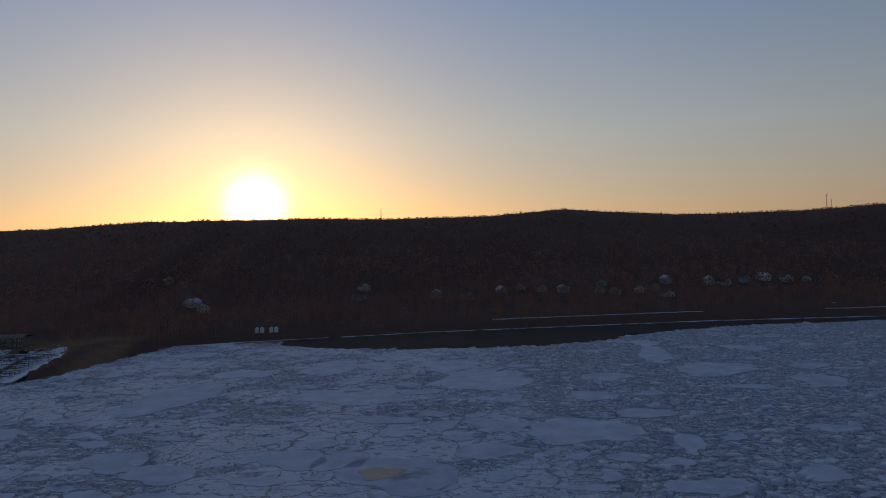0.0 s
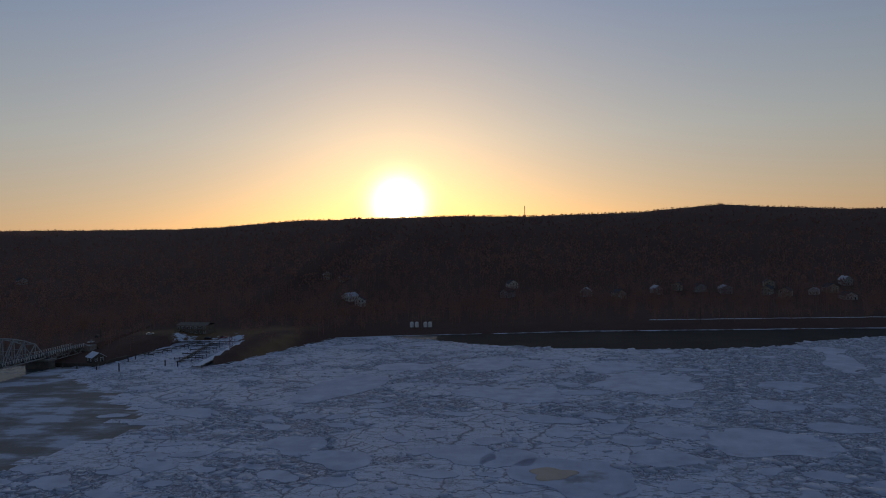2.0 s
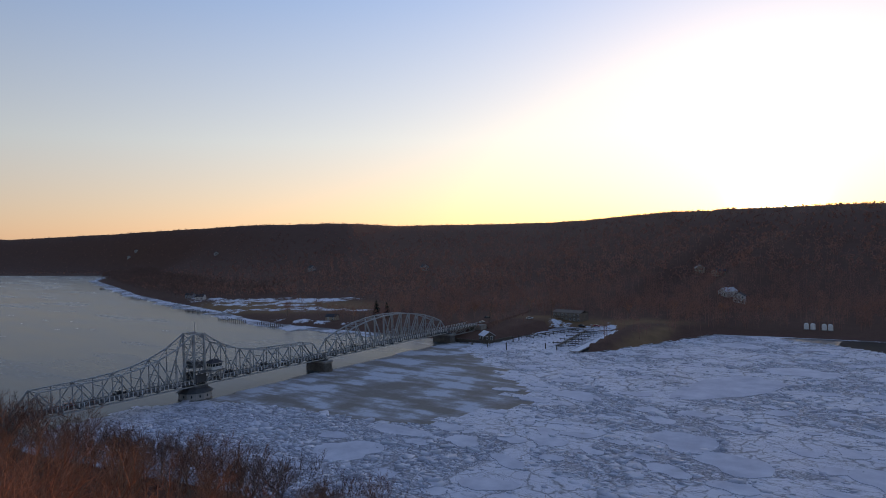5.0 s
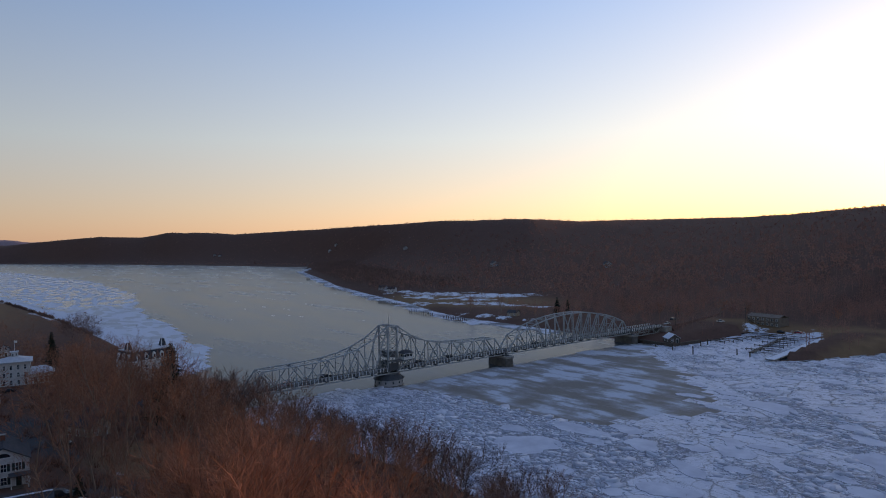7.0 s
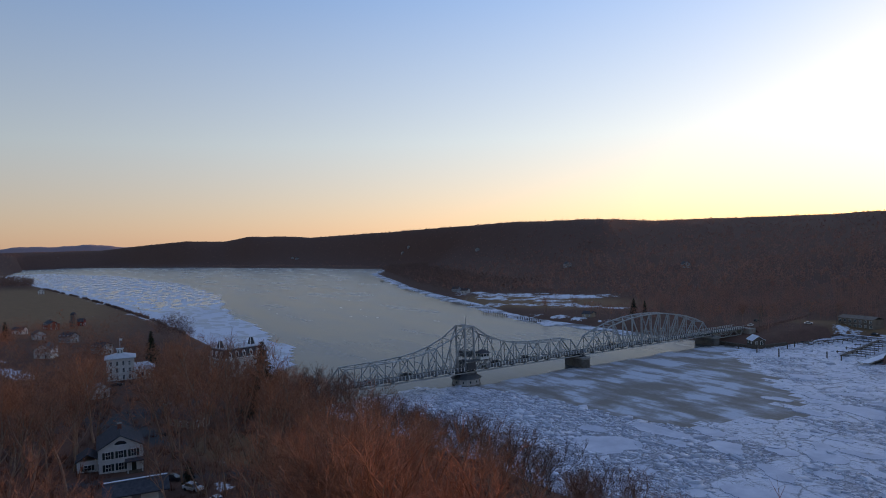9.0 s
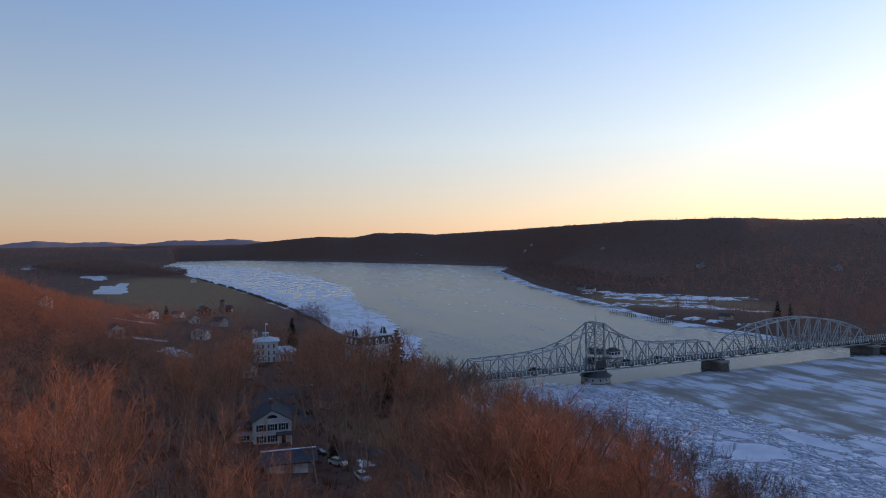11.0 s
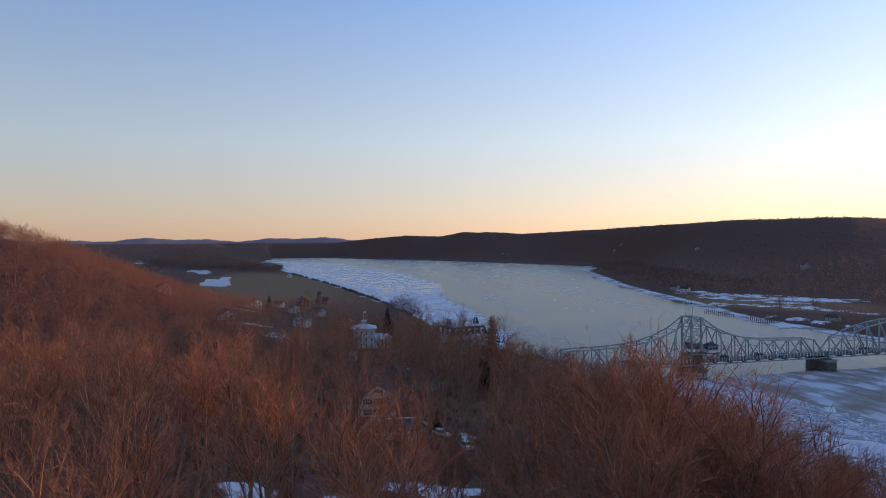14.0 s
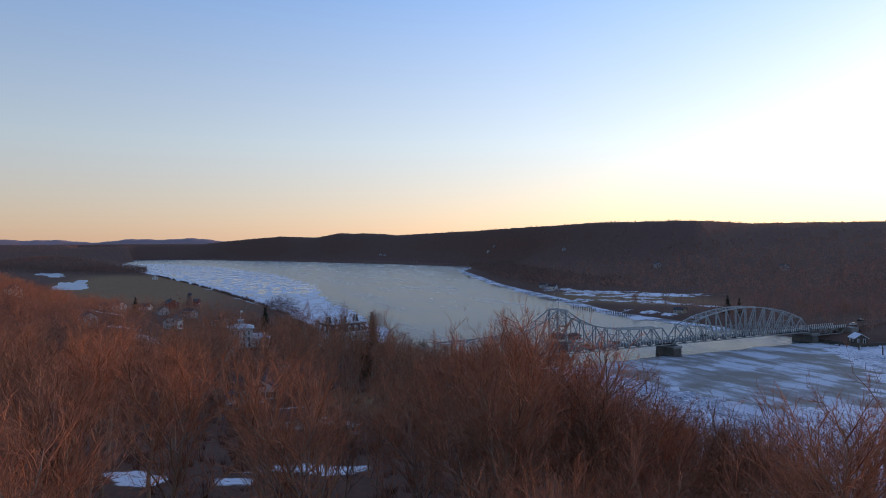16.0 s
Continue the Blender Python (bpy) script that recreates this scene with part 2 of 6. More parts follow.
def shore_ice_material():
    """Heaved shore ice: snow-covered slabs broken by dark wet gaps."""
    k = Mat("heaved_shore_ice", 0.75, 0, 0.2)
    f = k.noise(0.5, 6)
    m = k.ramp(k.math("ADD", k.math("MULTIPLY", k.noise(0.045, 6, 0.65), 0.7), k.math("MULTIPLY", k.noise(0.22, 4), 0.3)), [(0.44, 0.0), (0.53, 1.0)])
    k.color(k.mix(m, k.mix(f, (0.10, 0.095, 0.095), (0.24, 0.235, 0.24)), k.mix(f, (0.52, 0.54, 0.61), (0.74, 0.76, 0.81))))
    return k.bump(f, 0.5, 0.3).m


def slush_material():
    k = Mat("grey_slush", 0.7, 0, 0.03)
    a = k.noise(1.0, 8, 0.66, k.pos(0.022, 0.085, 1, 28))
    c = k.noise(1.0, 5, 0.6, k.pos(0.05, 0.05, 1, 0))
    m = k.ramp(k.math("ADD", k.math("MULTIPLY", a, 0.6), k.math("MULTIPLY", c, 0.4)), [(0.445, 0.0), (0.505, 0.3), (0.545, 0.95)])
    f = k.noise(0.9, 6)
    k.color(k.mix(m, k.mix(f, (0.18, 0.157, 0.138), (0.27, 0.24, 0.21)), k.mix(f, (0.45, 0.48, 0.55), (0.66, 0.69, 0.74))))
    k.rough(k.math("ADD", k.math("MULTIPLY", m, 0.25), 0.55))
    return k.bump(f, 0.2, 0.06).m


M = dict(
    slush=slush_material(), shore_ice=shore_ice_material(),
    ground=ground_material(), ice=ice_material(), floe=floe_material(), plates=plate_material(),
    ripple=ripple_ice_material(), water=water_material(),
    bark=bark_material("bark_grey_brown", (0.15, 0.10, 0.075), (0.48, 0.33, 0.24)),
    twig=twig_material("bare_twigs", (0.10, 0.050, 0.032), (0.58, 0.288, 0.184)),
    dark_twig=twig_material("grey_brown_twigs", (0.10, 0.060, 0.046), (0.34, 0.20, 0.15)),
    # far woods are greyer than the near hill's: haze mixed into their colour
    woods=twig_material("hazed_far_woods", (0.215, 0.138, 0.122), (0.30, 0.188, 0.163), 0.5, 0.012),
    dark_woods=twig_material("dark_meadow_wood", (0.115, 0.082, 0.074), (0.22, 0.152, 0.132), 0.3, 0.02),
    hill_woods=twig_material("near_hill_woods", (0.22, 0.118, 0.084), (0.42, 0.225, 0.15), 0.4, 0.03),
    # mauve backdrop tone: the distance haze is put into the base colour
    haze_hills=mottled("hazed_distant_hills", (0.21, 0.160, 0.175), (0.26, 0.195, 0.21), 0.004, 0.95, 0, 0.1),
    needle=twig_material("dark_needles", (0.012, 0.02, 0.014), (0.03, 0.045, 0.025)),
    shrub=twig_material("red_brown_shrub", (0.06, 0.027, 0.018), (0.16, 0.068, 0.04)),
    steel=mottled("painted_bridge_steel", (0.26, 0.27, 0.268), (0.40, 0.41, 0.405), 0.25, 0.55, 0.0, 0.15),
    steel_dark=mottled("dark_bridge_steel", (0.05, 0.055, 0.06), (0.10, 0.105, 0.11), 0.4, 0.6),
    asphalt=mottled("worn_asphalt", (0.04, 0.04, 0.042), (0.075, 0.073, 0.07), 0.4, 0.9),
    concrete=mottled("stained_concrete", (0.20, 0.19, 0.17), (0.36, 0.34, 0.31), 0.3, 0.9, 0, 0.5),
    pale_concrete=mottled("pale_concrete", (0.30, 0.29, 0.28), (0.45, 0.44, 0.42), 0.4, 0.85, 0, 0.3),
    pier_stone=mottled("dark_pier_stone", (0.09, 0.08, 0.07), (0.19, 0.17, 0.15), 0.5, 0.9, 0, 0.6, 0.1),
    white=mottled("white_clapboard", (0.50, 0.485, 0.47), (0.66, 0.645, 0.62), 0.5, 0.6, 0, 0.1),
    grey_wall=mottled("grey_siding", (0.26, 0.27, 0.28), (0.36, 0.36, 0.37), 0.5, 0.7, 0, 0.1),
    tan_wall=mottled("tan_siding", (0.30, 0.24, 0.18), (0.42, 0.35, 0.27), 0.5, 0.7, 0, 0.1),
    brown_wall=mottled("weathered_brown_siding", (0.15, 0.115, 0.09), (0.24, 0.19, 0.15), 0.5, 0.85, 0, 0.15),
    red_wall=mottled("barn_red_boards", (0.20, 0.035, 0.025), (0.32, 0.06, 0.04), 0.5, 0.8, 0, 0.1),
    roof=mottled("dark_shingles", (0.035, 0.036, 0.042), (0.08, 0.08, 0.09), 1.5, 0.85, 0, 0.5),
    roof_pale=mottled("frosted_roof", (0.36, 0.38, 0.42), (0.55, 0.57, 0.60), 1.0, 0.7, 0, 0.3),
    trim=mottled("white_trim", (0.68, 0.68, 0.67), (0.78, 0.78, 0.77), 2.0, 0.5, 0, 0.05),
    shutter=mottled("dark_green_shutter", (0.015, 0.022, 0.018), (0.03, 0.04, 0.035), 2.0, 0.6, 0, 0.1),
    brick=mottled("red_brick", (0.16, 0.06, 0.04), (0.27, 0.11, 0.075), 3.0, 0.9, 0, 0.4),
    timber=mottled("weathered_timber", (0.06, 0.048, 0.038), (0.14, 0.11, 0.085), 1.5, 0.9, 0, 0.4),
    dark_ice=mottled("dark_brown_sheet", (0.030, 0.024, 0.020), (0.055, 0.045, 0.036), 0.05, 0.7, 0, 0.1, 0.02, 0.04),
    snow=mottled("crusted_snow", (0.60, 0.63, 0.70), (0.80, 0.82, 0.86), 0.4, 0.8, 0, 0.5, 0.1),
    pond=mottled("pond_ice", (0.26, 0.30, 0.36), (0.42, 0.46, 0.52), 0.02, 0.45, 0, 0.2, 0.05, 0.4),
    pool=mottled("melt_water_stain", (0.08, 0.074, 0.064), (0.16, 0.15, 0.13), 0.25, 0.3, 0, 0.1, 0.02, 0.4),
    rubber=mottled("black_rubber", (0.012, 0.012, 0.012), (0.025, 0.025, 0.025), 5.0, 0.8),
    paint_dark=mottled("dark_car_paint", (0.02, 0.02, 0.025), (0.035, 0.035, 0.04), 3.0, 0.25, 0, 0.02, 0.01, 0.6),
    paint_white=mottled("white_car_paint", (0.6, 0.6, 0.6), (0.7, 0.7, 0.7), 3.0, 0.25, 0, 0.02, 0.01, 0.6),
    paint_red=mottled("red_car_paint", (0.25, 0.02, 0.02), (0.33, 0.03, 0.03), 3.0, 0.25, 0, 0.02, 0.01, 0.6),
)
glass = Mat("window_glass", 0.05, 0.0, 0.6)
glass.color((0.02, 0.024, 0.03))
M["glass"] = glass.m


# ---- mesh helpers ----
def mesh_from(name, verts, faces, material, attrs=None, smooth=False):
    me = bpy.data.meshes.new(name)
    me.from_pydata([tuple(map(float, v)) for v in verts], [], [tuple(map(int, f)) for f in faces])
    for key, vals in (attrs or {}).items():
        a = me.attributes.new(key, "FLOAT", "POINT")
        a.data.foreach_set("value", np.asarray(vals, dtype=np.float32))
    if smooth:
        me.polygons.foreach_set("use_smooth", [True] * len(me.polygons))
    me.materials.append(material)
    me.update()
    return me


def tri_mesh(name, verts, tris, material):
    """A fast mesh from numpy arrays of vertices and triangles."""
    me = bpy.data.meshes.new(name)
    v, f = np.asarray(verts, np.float32), np.asarray(tris, np.int32)
    me.vertices.add(len(v))
    me.vertices.foreach_set("co", v.ravel())
    me.loops.add(len(f) * 3)
    me.loops.foreach_set("vertex_index", f.ravel())
    me.polygons.add(len(f))
    me.polygons.foreach_set("loop_start", np.arange(0, len(f) * 3, 3, dtype=np.int32))
    me.materials.append(material)
    me.update(calc_edges=True)
    me.validate()
    return me


def thing(name, mat4, label, category, group="", kind=""):
    ob = new(name)
    ob.empty_display_size = 0.5
    ob.matrix_basis = mat4
    return tagged(ob, label, category, group, kind)


def part(name, me, parent, label=""):
    ob = new(name, me)
    ob.parent = parent
    if label:
        ob["label"] = label
    return ob


class Build:
    """Collects boxes, beams and prisms for one mesh."""

    def __init__(self):
        self.v, self.f = [], []

    def add(self, verts, faces):
        o = len(self.v)
        self.v += [tuple(p) for p in verts]
        self.f += [tuple(i + o for i in f) for f in faces]
        return self

    def box(self, x0, x1, y0, y1, z0, z1):
        v = [(x, y, z) for z in (z0, z1) for y in (y0, y1) for x in (x0, x1)]
        return self.add(v, [(0, 2, 3, 1), (4, 5, 7, 6), (0, 1, 5, 4), (2, 6, 7, 3), (0, 4, 6, 2), (1, 3, 7, 5)])

    def beam(self, a, b, w, h=None):
        """A bar from a to b of width w and depth h."""
        a, b, h = Vector(a), Vector(b), h or w
        d = (b - a).normalized()
        s = d.cross(Vector((0, 0, 1)))
        s = s.normalized() if s.length > 1e-4 else Vector((1, 0, 0))
        u = s.cross(d).normalized()
        v = [p + s * i * w / 2 + u * j * h / 2 for p in (a, b) for j in (-1, 1) for i in (-1, 1)]
        return self.add(v, [(0, 2, 3, 1), (4, 5, 7, 6), (0, 1, 5, 4), (2, 6, 7, 3), (0, 4, 6, 2), (1, 3, 7, 5)])

    def tube(self, profile, n=12, cx=0.0, cy=0.0, sx=1.0, sy=1.0):
        """A turned solid from (radius, z) rows, capped."""
        o = [(cx + r * sx * math.cos(2 * math.pi * i / n), cy + r * sy * math.sin(2 * math.pi * i / n), z) for r, z in profile for i in range(n)]
        f = [(j * n + i, j * n + (i + 1) % n, (j + 1) * n + (i + 1) % n, (j + 1) * n + i) for j in range(len(profile) - 1) for i in range(n)]
        f += [tuple(range(n))[::-1], tuple((len(profile) - 1) * n + i for i in range(n))]
        return self.add(o, f)

    def prism(self, outline, z0, z1):
        n = len(outline)
        v = [(x, y, z0) for x, y in outline] + [(x, y, z1) for x, y in outline]
        return self.add(v, [tuple(range(n))[::-1], tuple(range(n, 2 * n))] + [(i, (i + 1) % n, n + (i + 1) % n, n + i) for i in range(n)])

    def gable(self, x0, x1, y0, y1, z0, z1, over=0.4, thick=0.22):
        """Two sloping roof slabs, ridge along y."""
        xm = (x0 + x1) / 2
        k = (z1 - z0) / (xm - x0)
        for s in (-1, 1):
            xe = xm + s * (xm - x0 + over)
            ze = z0 - k * over
            v = [(xm, y, z1 + t) for t in (0, thick) for y in (y0 - over, y1 + over)] + [(xe, y, ze + t) for t in (0, thick) for y in (y0 - over, y1 + over)]
            self.add(v, [(0, 1, 5, 4), (2, 6, 7, 3), (0, 4, 6, 2), (1, 3, 7, 5), (4, 5, 7, 6), (0, 2, 3, 1)])
        return self

    def done(self, name, material, smooth=False):
        me = mesh_from(name, self.v, self.f, material, smooth=smooth)
        bm = bmesh.new()
        bm.from_mesh(me)
        bmesh.ops.recalc_face_normals(bm, faces=bm.faces)
        bm.to_mesh(me)
        bm.free()
        return me


# ---- the lie of the land ----
EYE0 = (238.0, -148.0)
EAST = np.array([(-4800, -260), (-3870, -225), (-2231, -252), (-1467, -169), (-1059, -124), (-821, -95), (-632, -77), (-458, -64),
                 (-340, -58), (-200, -56), (-110, -52), (-40, -60), (20, -58), (100, -44), (250, -42), (420, -60), (900, -120), (2400, -300)], float)
WEST = np.array([(-4800, -3000), (-3700, -3000), (-3600, -60), (-2530, 340), (-1712, 545), (-1403, 600), (-1286, 615), (-1200, 560), (-1082, 482), (-751, 364),
                 (-608, 309), (-451, 263), (-314, 228), (-222, 197), (-165, 185), (-106, 184), (-3, 179), (20, 179), (24, 258),
                 (64, 258), (72, 250), (78, 176), (86, 178), (104, 225), (120, 266), (168, 274), (226, 278), (276, 284), (462, 286), (581, 276), (900, 262), (2400, 300)], float)
# the skyline: bearing, height angle, distance of the crest
RIDGE = np.array([(-125, 0.45, 4300), (-92, 0.45, 4300), (-86, 0.42, 4200), (-83, 0.75, 3500), (-80, 1.0, 3200), (-77, 0.9, 3200), (-75, 1.25, 2900), (-72, 1.2, 2800),
                  (-70, 1.05, 2700), (-65, 1.3, 2300), (-61, 1.52, 2000), (-52, 1.98, 1600), (-45, 1.98, 1450), (-41, 1.65, 1600), (-34, 1.56, 1900),
                  (-28, 1.52, 1850), (-24, 1.75, 1500), (-18, 2.2, 1250), (-13, 2.12, 1150), (-5, 2.22, 1150), (1, 2.0, 1150), (10, 2.0, 1200),
                  (16, 2.35, 1350), (21, 1.95, 1400), (25, 1.65, 1300), (34, 1.6, 1250), (39, 1.85, 1250), (60, 1.8, 1300)], float)


def smooth(t):
    t = np.clip(t, 0, 1)
    return t * t * (3 - 2 * t)


def wavy(x, y, s, seed=0.0):
    """Cheap rolling noise between about -1 and 1."""
    a = np.sin(x / s + 1.7 * np.sin(y / (1.6 * s) + seed) + seed) * np.cos(y / (0.9 * s) + 1.3 * np.sin(x / (1.9 * s) + 2 * seed))
    b = np.sin(x / (0.43 * s) + 2.1 * np.cos(y / (0.7 * s) + seed)) * np.sin(y / (0.37 * s) + 1.1 * seed)
    return 0.65 * a + 0.35 * b


def y_east(x):
    return np.interp(x, EAST[:, 0], EAST[:, 1])


def y_west(x):
    return np.interp(x, WEST[:, 0], WEST[:, 1])


def ground_z(x, y):
    x, y = np.asarray(x, float), np.asarray(y, float)
    de, dw = y_east(x) - y, y - y_west(x)
    # east bank: a steep foot, then a slope that steepens upstream
    slope = np.interp(x, [-900, -300, -60, 70, 160, 240, 500], [0.002, 0.012, 0.03, 0.10, 0.22, 0.27, 0.28])
    de2 = np.maximum(de, 0)
    rise = slope * 150 * (1 - np.exp(-de2 / 150))
    foot = np.interp(x, [-500, -200, 100], [1.8, 3.5, 4.0])
    he = foot * smooth(de / 9) + rise
    he += 50 * np.exp(-((x + 195) ** 2 + (y + 345) ** 2) / 115 ** 2) * smooth(de / 60)
    he += 60 * np.exp(-((x + 330) ** 2 + (y + 620) ** 2) / 240 ** 2) * smooth(de / 60)
    he += 50 * np.exp(-((x - 300) ** 2 + (y + 600) ** 2) / 260 ** 2) * smooth(de / 60)
    he += 24 * np.exp(-((x + 2100) / 480) ** 2 - ((y + 420) / 170) ** 2) * smooth(de / 120) * smooth((-1520 - x) / 300)
    he += wavy(x, y, 60) * 1.2 * smooth(de / 60) * np.interp(x, [-600, -350], [0.1, 1.0])
    # west bank and the hills all round, from the skyline
    dx, dy = x - EYE0[0], y - EYE0[1]
    r, az = np.hypot(dx, dy), np.degrees(np.arctan2(dx, dy))
    el, dist = np.interp(az, RIDGE[:, 0], RIDGE[:, 1]), np.interp(az, RIDGE[:, 0], RIDGE[:, 2])
    crest = 60 + np.tan(np.radians(el)) * dist - 1.5
    start = np.maximum(r - np.maximum(dw, 0), 300)
    t = np.clip((r - start - 110) / np.maximum(dist - start - 110, 50), 0, 1.0)
    hw = 2.6 * smooth(dw / 10) + np.where(x < -60, 0.5, 2.5) * smooth(dw / 60) + (crest - 8) * (0.45 * t + 0.55 * smooth(t))
    hw += wavy(x, y, 90, 1.0) * 5 * smooth(t * 3) * (1 - 0.75 * t)
    # hills at the far end of the east side
    tf = smooth((r - 2900) / 1200)
    he = he + (crest - 6) * tf * (az < -80)
    h = np.where(dw > 0, hw, np.where(de > 0, he, -2.5 + 2.5 * smooth(1 - np.minimum(-de, -dw) / 8)))
    return h


def gz(x, y):
    return float(ground_z(x, y))


# soft spots of snow, grass and road on the ground: x, y, half length, half width, turn
SNOW = [(-320, 300, 100, 26, 22), (-250, 236, 75, 11, 20), (-290, 264, 80, 13, 15), (-190, 262, 60, 8, 5), (-150, 196, 60, 5, 5), (143, -138, 5, 10, -5), (147, -164, 6, 4, 20), (152, -151, 3, 4, 30), (-158, -174, 22, 5, 70),
        (96, -118, 4, 2, 0), (72, -112, 5, 2, 20), (84, -122, 6, 1.6, 60), (-2500, -690, 300, 34, 11), (-265, -196, 26, 12, 60),
        (45, 262, 40, 5, 0), (30, 215, 5, 40, 5), (-420, 290, 60, 6, 10), (-120, -160, 22, 6, 20)]
GRASS = [(-270, 262, 110, 52, 15), (-820, -180, 470, 95, 5), (60, -102, 26, 13, 15), (45, 272, 60, 14, 5), (98, 215, 8, 50, 0)]
ROAD = [(-10, -118, 45, 7, -62), (10, -130, 40, 6, 20), (80, -128, 22, 4, 70)]


def spots(x, y, rows, soft):
    out = np.zeros_like(x)
    for cx, cy, a, b, turn in rows:
        c, s = math.cos(radians(turn)), math.sin(radians(turn))
        u, v = ((x - cx) * c + (y - cy) * s) / a, (-(x - cx) * s + (y - cy) * c) / b
        out = np.maximum(out, np.clip((1 - np.hypot(u, v)) / soft + 0.5, 0, 1))
    return out


def build_ground():
    az = np.radians(np.concatenate([np.arange(-126, 52, 0.4), np.arange(52, 234, 3.0)]))
    rad = np.concatenate([[0.01], 8 * (4950 / 8) ** (np.arange(210) / 209)])
    A, R = np.meshgrid(az, rad)
    x, y = EYE0[0] + R * np.sin(A), EYE0[1] + R * np.cos(A)
    z = ground_z(x, y)
    n, m = len(az), len(rad)
    i, j = np.meshgrid(np.arange(n), np.arange(m - 1))
    q = np.stack([j * n + i, j * n + (i + 1) % n, (j + 1) * n + (i + 1) % n, (j + 1) * n + i], -1).reshape(-1, 4)
    xf, yf = x.ravel(), y.ravel()
    dw, de = yf - y_west(xf), y_east(xf) - yf
    shore = np.where((de > 0) & (de < 10) & (xf < -330) & (xf > -2400), 0.62, 0)
    me = mesh_from("ground", np.stack([xf, yf, z.ravel()], -1), q[:, ::-1], M["ground"],
                   dict(snow=np.maximum(spots(xf, yf, SNOW, 0.8), shore), grass=spots(xf, yf, GRASS, 0.5), road=spots(xf, yf, ROAD, 0.1)), True)
    return tagged(new("ground", me), "brown winter ground with wooded hills, dry grass and snow patches", "ground", kind="structure")


ground = build_ground()
water = new("river_water", mesh_from("river_water", [(-4700, -900, 0), (2300, -900, 0), (2300, 1400, 0), (-4700, 1400, 0)], [(0, 1, 2, 3)], M["water"]))
tagged(water, "wide grey-green river with smooth open water and thin ice skin", "river", kind="structure")


def distant_hills():
    """The last low ridge beyond the valley, rising to a rounded crest; its mauve colour includes the haze."""
    V, F_ = [], []
    az = np.arange(-126, -79, 0.25)
    for k, a in enumerate(az):
        el = 0.68 + 0.10 * math.sin(a * 0.55) + 0.07 * math.sin(a * 1.3 + 1) + 0.02 * math.sin(a * 4.1) + 0.012 * math.sin(a * 9.7)
        el *= float(smooth((-79 - a) / 5.0)) * 0.5 + 0.5
        for r, share in ((4560, 0.0), (4620, 0.55), (4700, 0.9), (4760, 1.0), (4850, 0.6)):
            V.append((EYE0[0] + r * math.sin(radians(a)), EYE0[1] + r * math.cos(radians(a)), (60 + math.tan(radians(el)) * 4760) * share))
    for k in range(len(az) - 1):
        F_ += [(5 * k + j, 5 * k + j + 1, 5 * k + j + 6, 5 * k + j + 5) for j in range(4)]
    me = mesh_from("distant_hills", V, F_, M["haze_hills"], smooth=True)
    return tagged(new("distant_hills", me), "low wooded hills at the end of the valley with haze painted into their mauve colour", "hills", kind="structure")


distant_hills()


# frozen ponds in the flats of the east side
def pond(x, y, a, b, turn, seed, label):
    V = []
    for k in range(72):
        t = 2 * math.pi * k / 72
        q = 1 + 0.22 * math.sin(3 * t + seed) + 0.16 * math.sin(5 * t + 2 * seed) + 0.10 * math.sin(11 * t + seed)
        u, v = a * q * math.cos(t), b * q * math.sin(t)
        c, s = math.cos(radians(turn)), math.sin(radians(turn))
        px, py = x + u * c - v * s, y + u * s + v * c
        V.append((px, py, gz(x, y) + 0.35))
    me = mesh_from("pond", [(x, y, gz(x, y) + 0.36)] + V, [(0, 1 + k, 1 + (k + 1) % 72) for k in range(72)], M["pond"])
    return tagged(new("pond", me), label, "pond", kind="structure")


pond(-850, -262, 200, 22, 4, 0.4, "pale frozen pond in a brown river meadow")
pond(-1400, -352, 140, 22, 12, 2.0, "frozen backwater before dark woods")


# ---- river ice ----
def ice_grid(name, xs, ys, mask, z, material, label, snow=None, key="snow"):
    X, Y = np.meshgrid(xs, ys)
    ok = mask(X, Y)
    n = len(xs)
    keep = ok[:-1, :-1] & ok[1:, :-1] & ok[:-1, 1:] & ok[1:, 1:]
    j, i = np.nonzero(keep)
    q = np.stack([j * n + i, j * n + i + 1, (j + 1) * n + i + 1, (j + 1) * n + i], -1)
    used = np.unique(q)
    back = np.zeros(X.size, int)
    back[used] = np.arange(len(used))
    xf, yf = X.ravel()[used], Y.ravel()[used]
    me = mesh_from(name, np.stack([xf, yf, np.full(len(xf), z)], -1), back[q], material, {key: snow(xf, yf)} if snow else None)
    return tagged(new(name, me), label, "ice", kind="structure")


def pack_edge(y):
    """Where the pack ice ends towards the bridge."""
    return np.interp(y, [-80, -10, 10, 18, 24, 30, 48, 70, 90, 110, 128, 145, 165, 185, 300], [-14, -14, -4, 30, 78, 90, 96, 97, 90, 76, 52, 28, 12, 2, 2])


def brash_at(x, y):
    """How broken the pack is: 0 smooth snowed ice, 1 loose rubble."""
    d = smooth((wavy(x, y * 1.3, 19, 1.4) + wavy(x, y, 7, 0.2) * 0.4 + 0.30) / 0.8)
    d = np.maximum(d, 0.85 * smooth((x - 250) / 90))
    return np.where(x < 130, np.maximum(d * smooth((x - pack_edge(y) - 4) / 14), smooth((40 - y) / 20) * smooth((x - 8) / 14)), d)


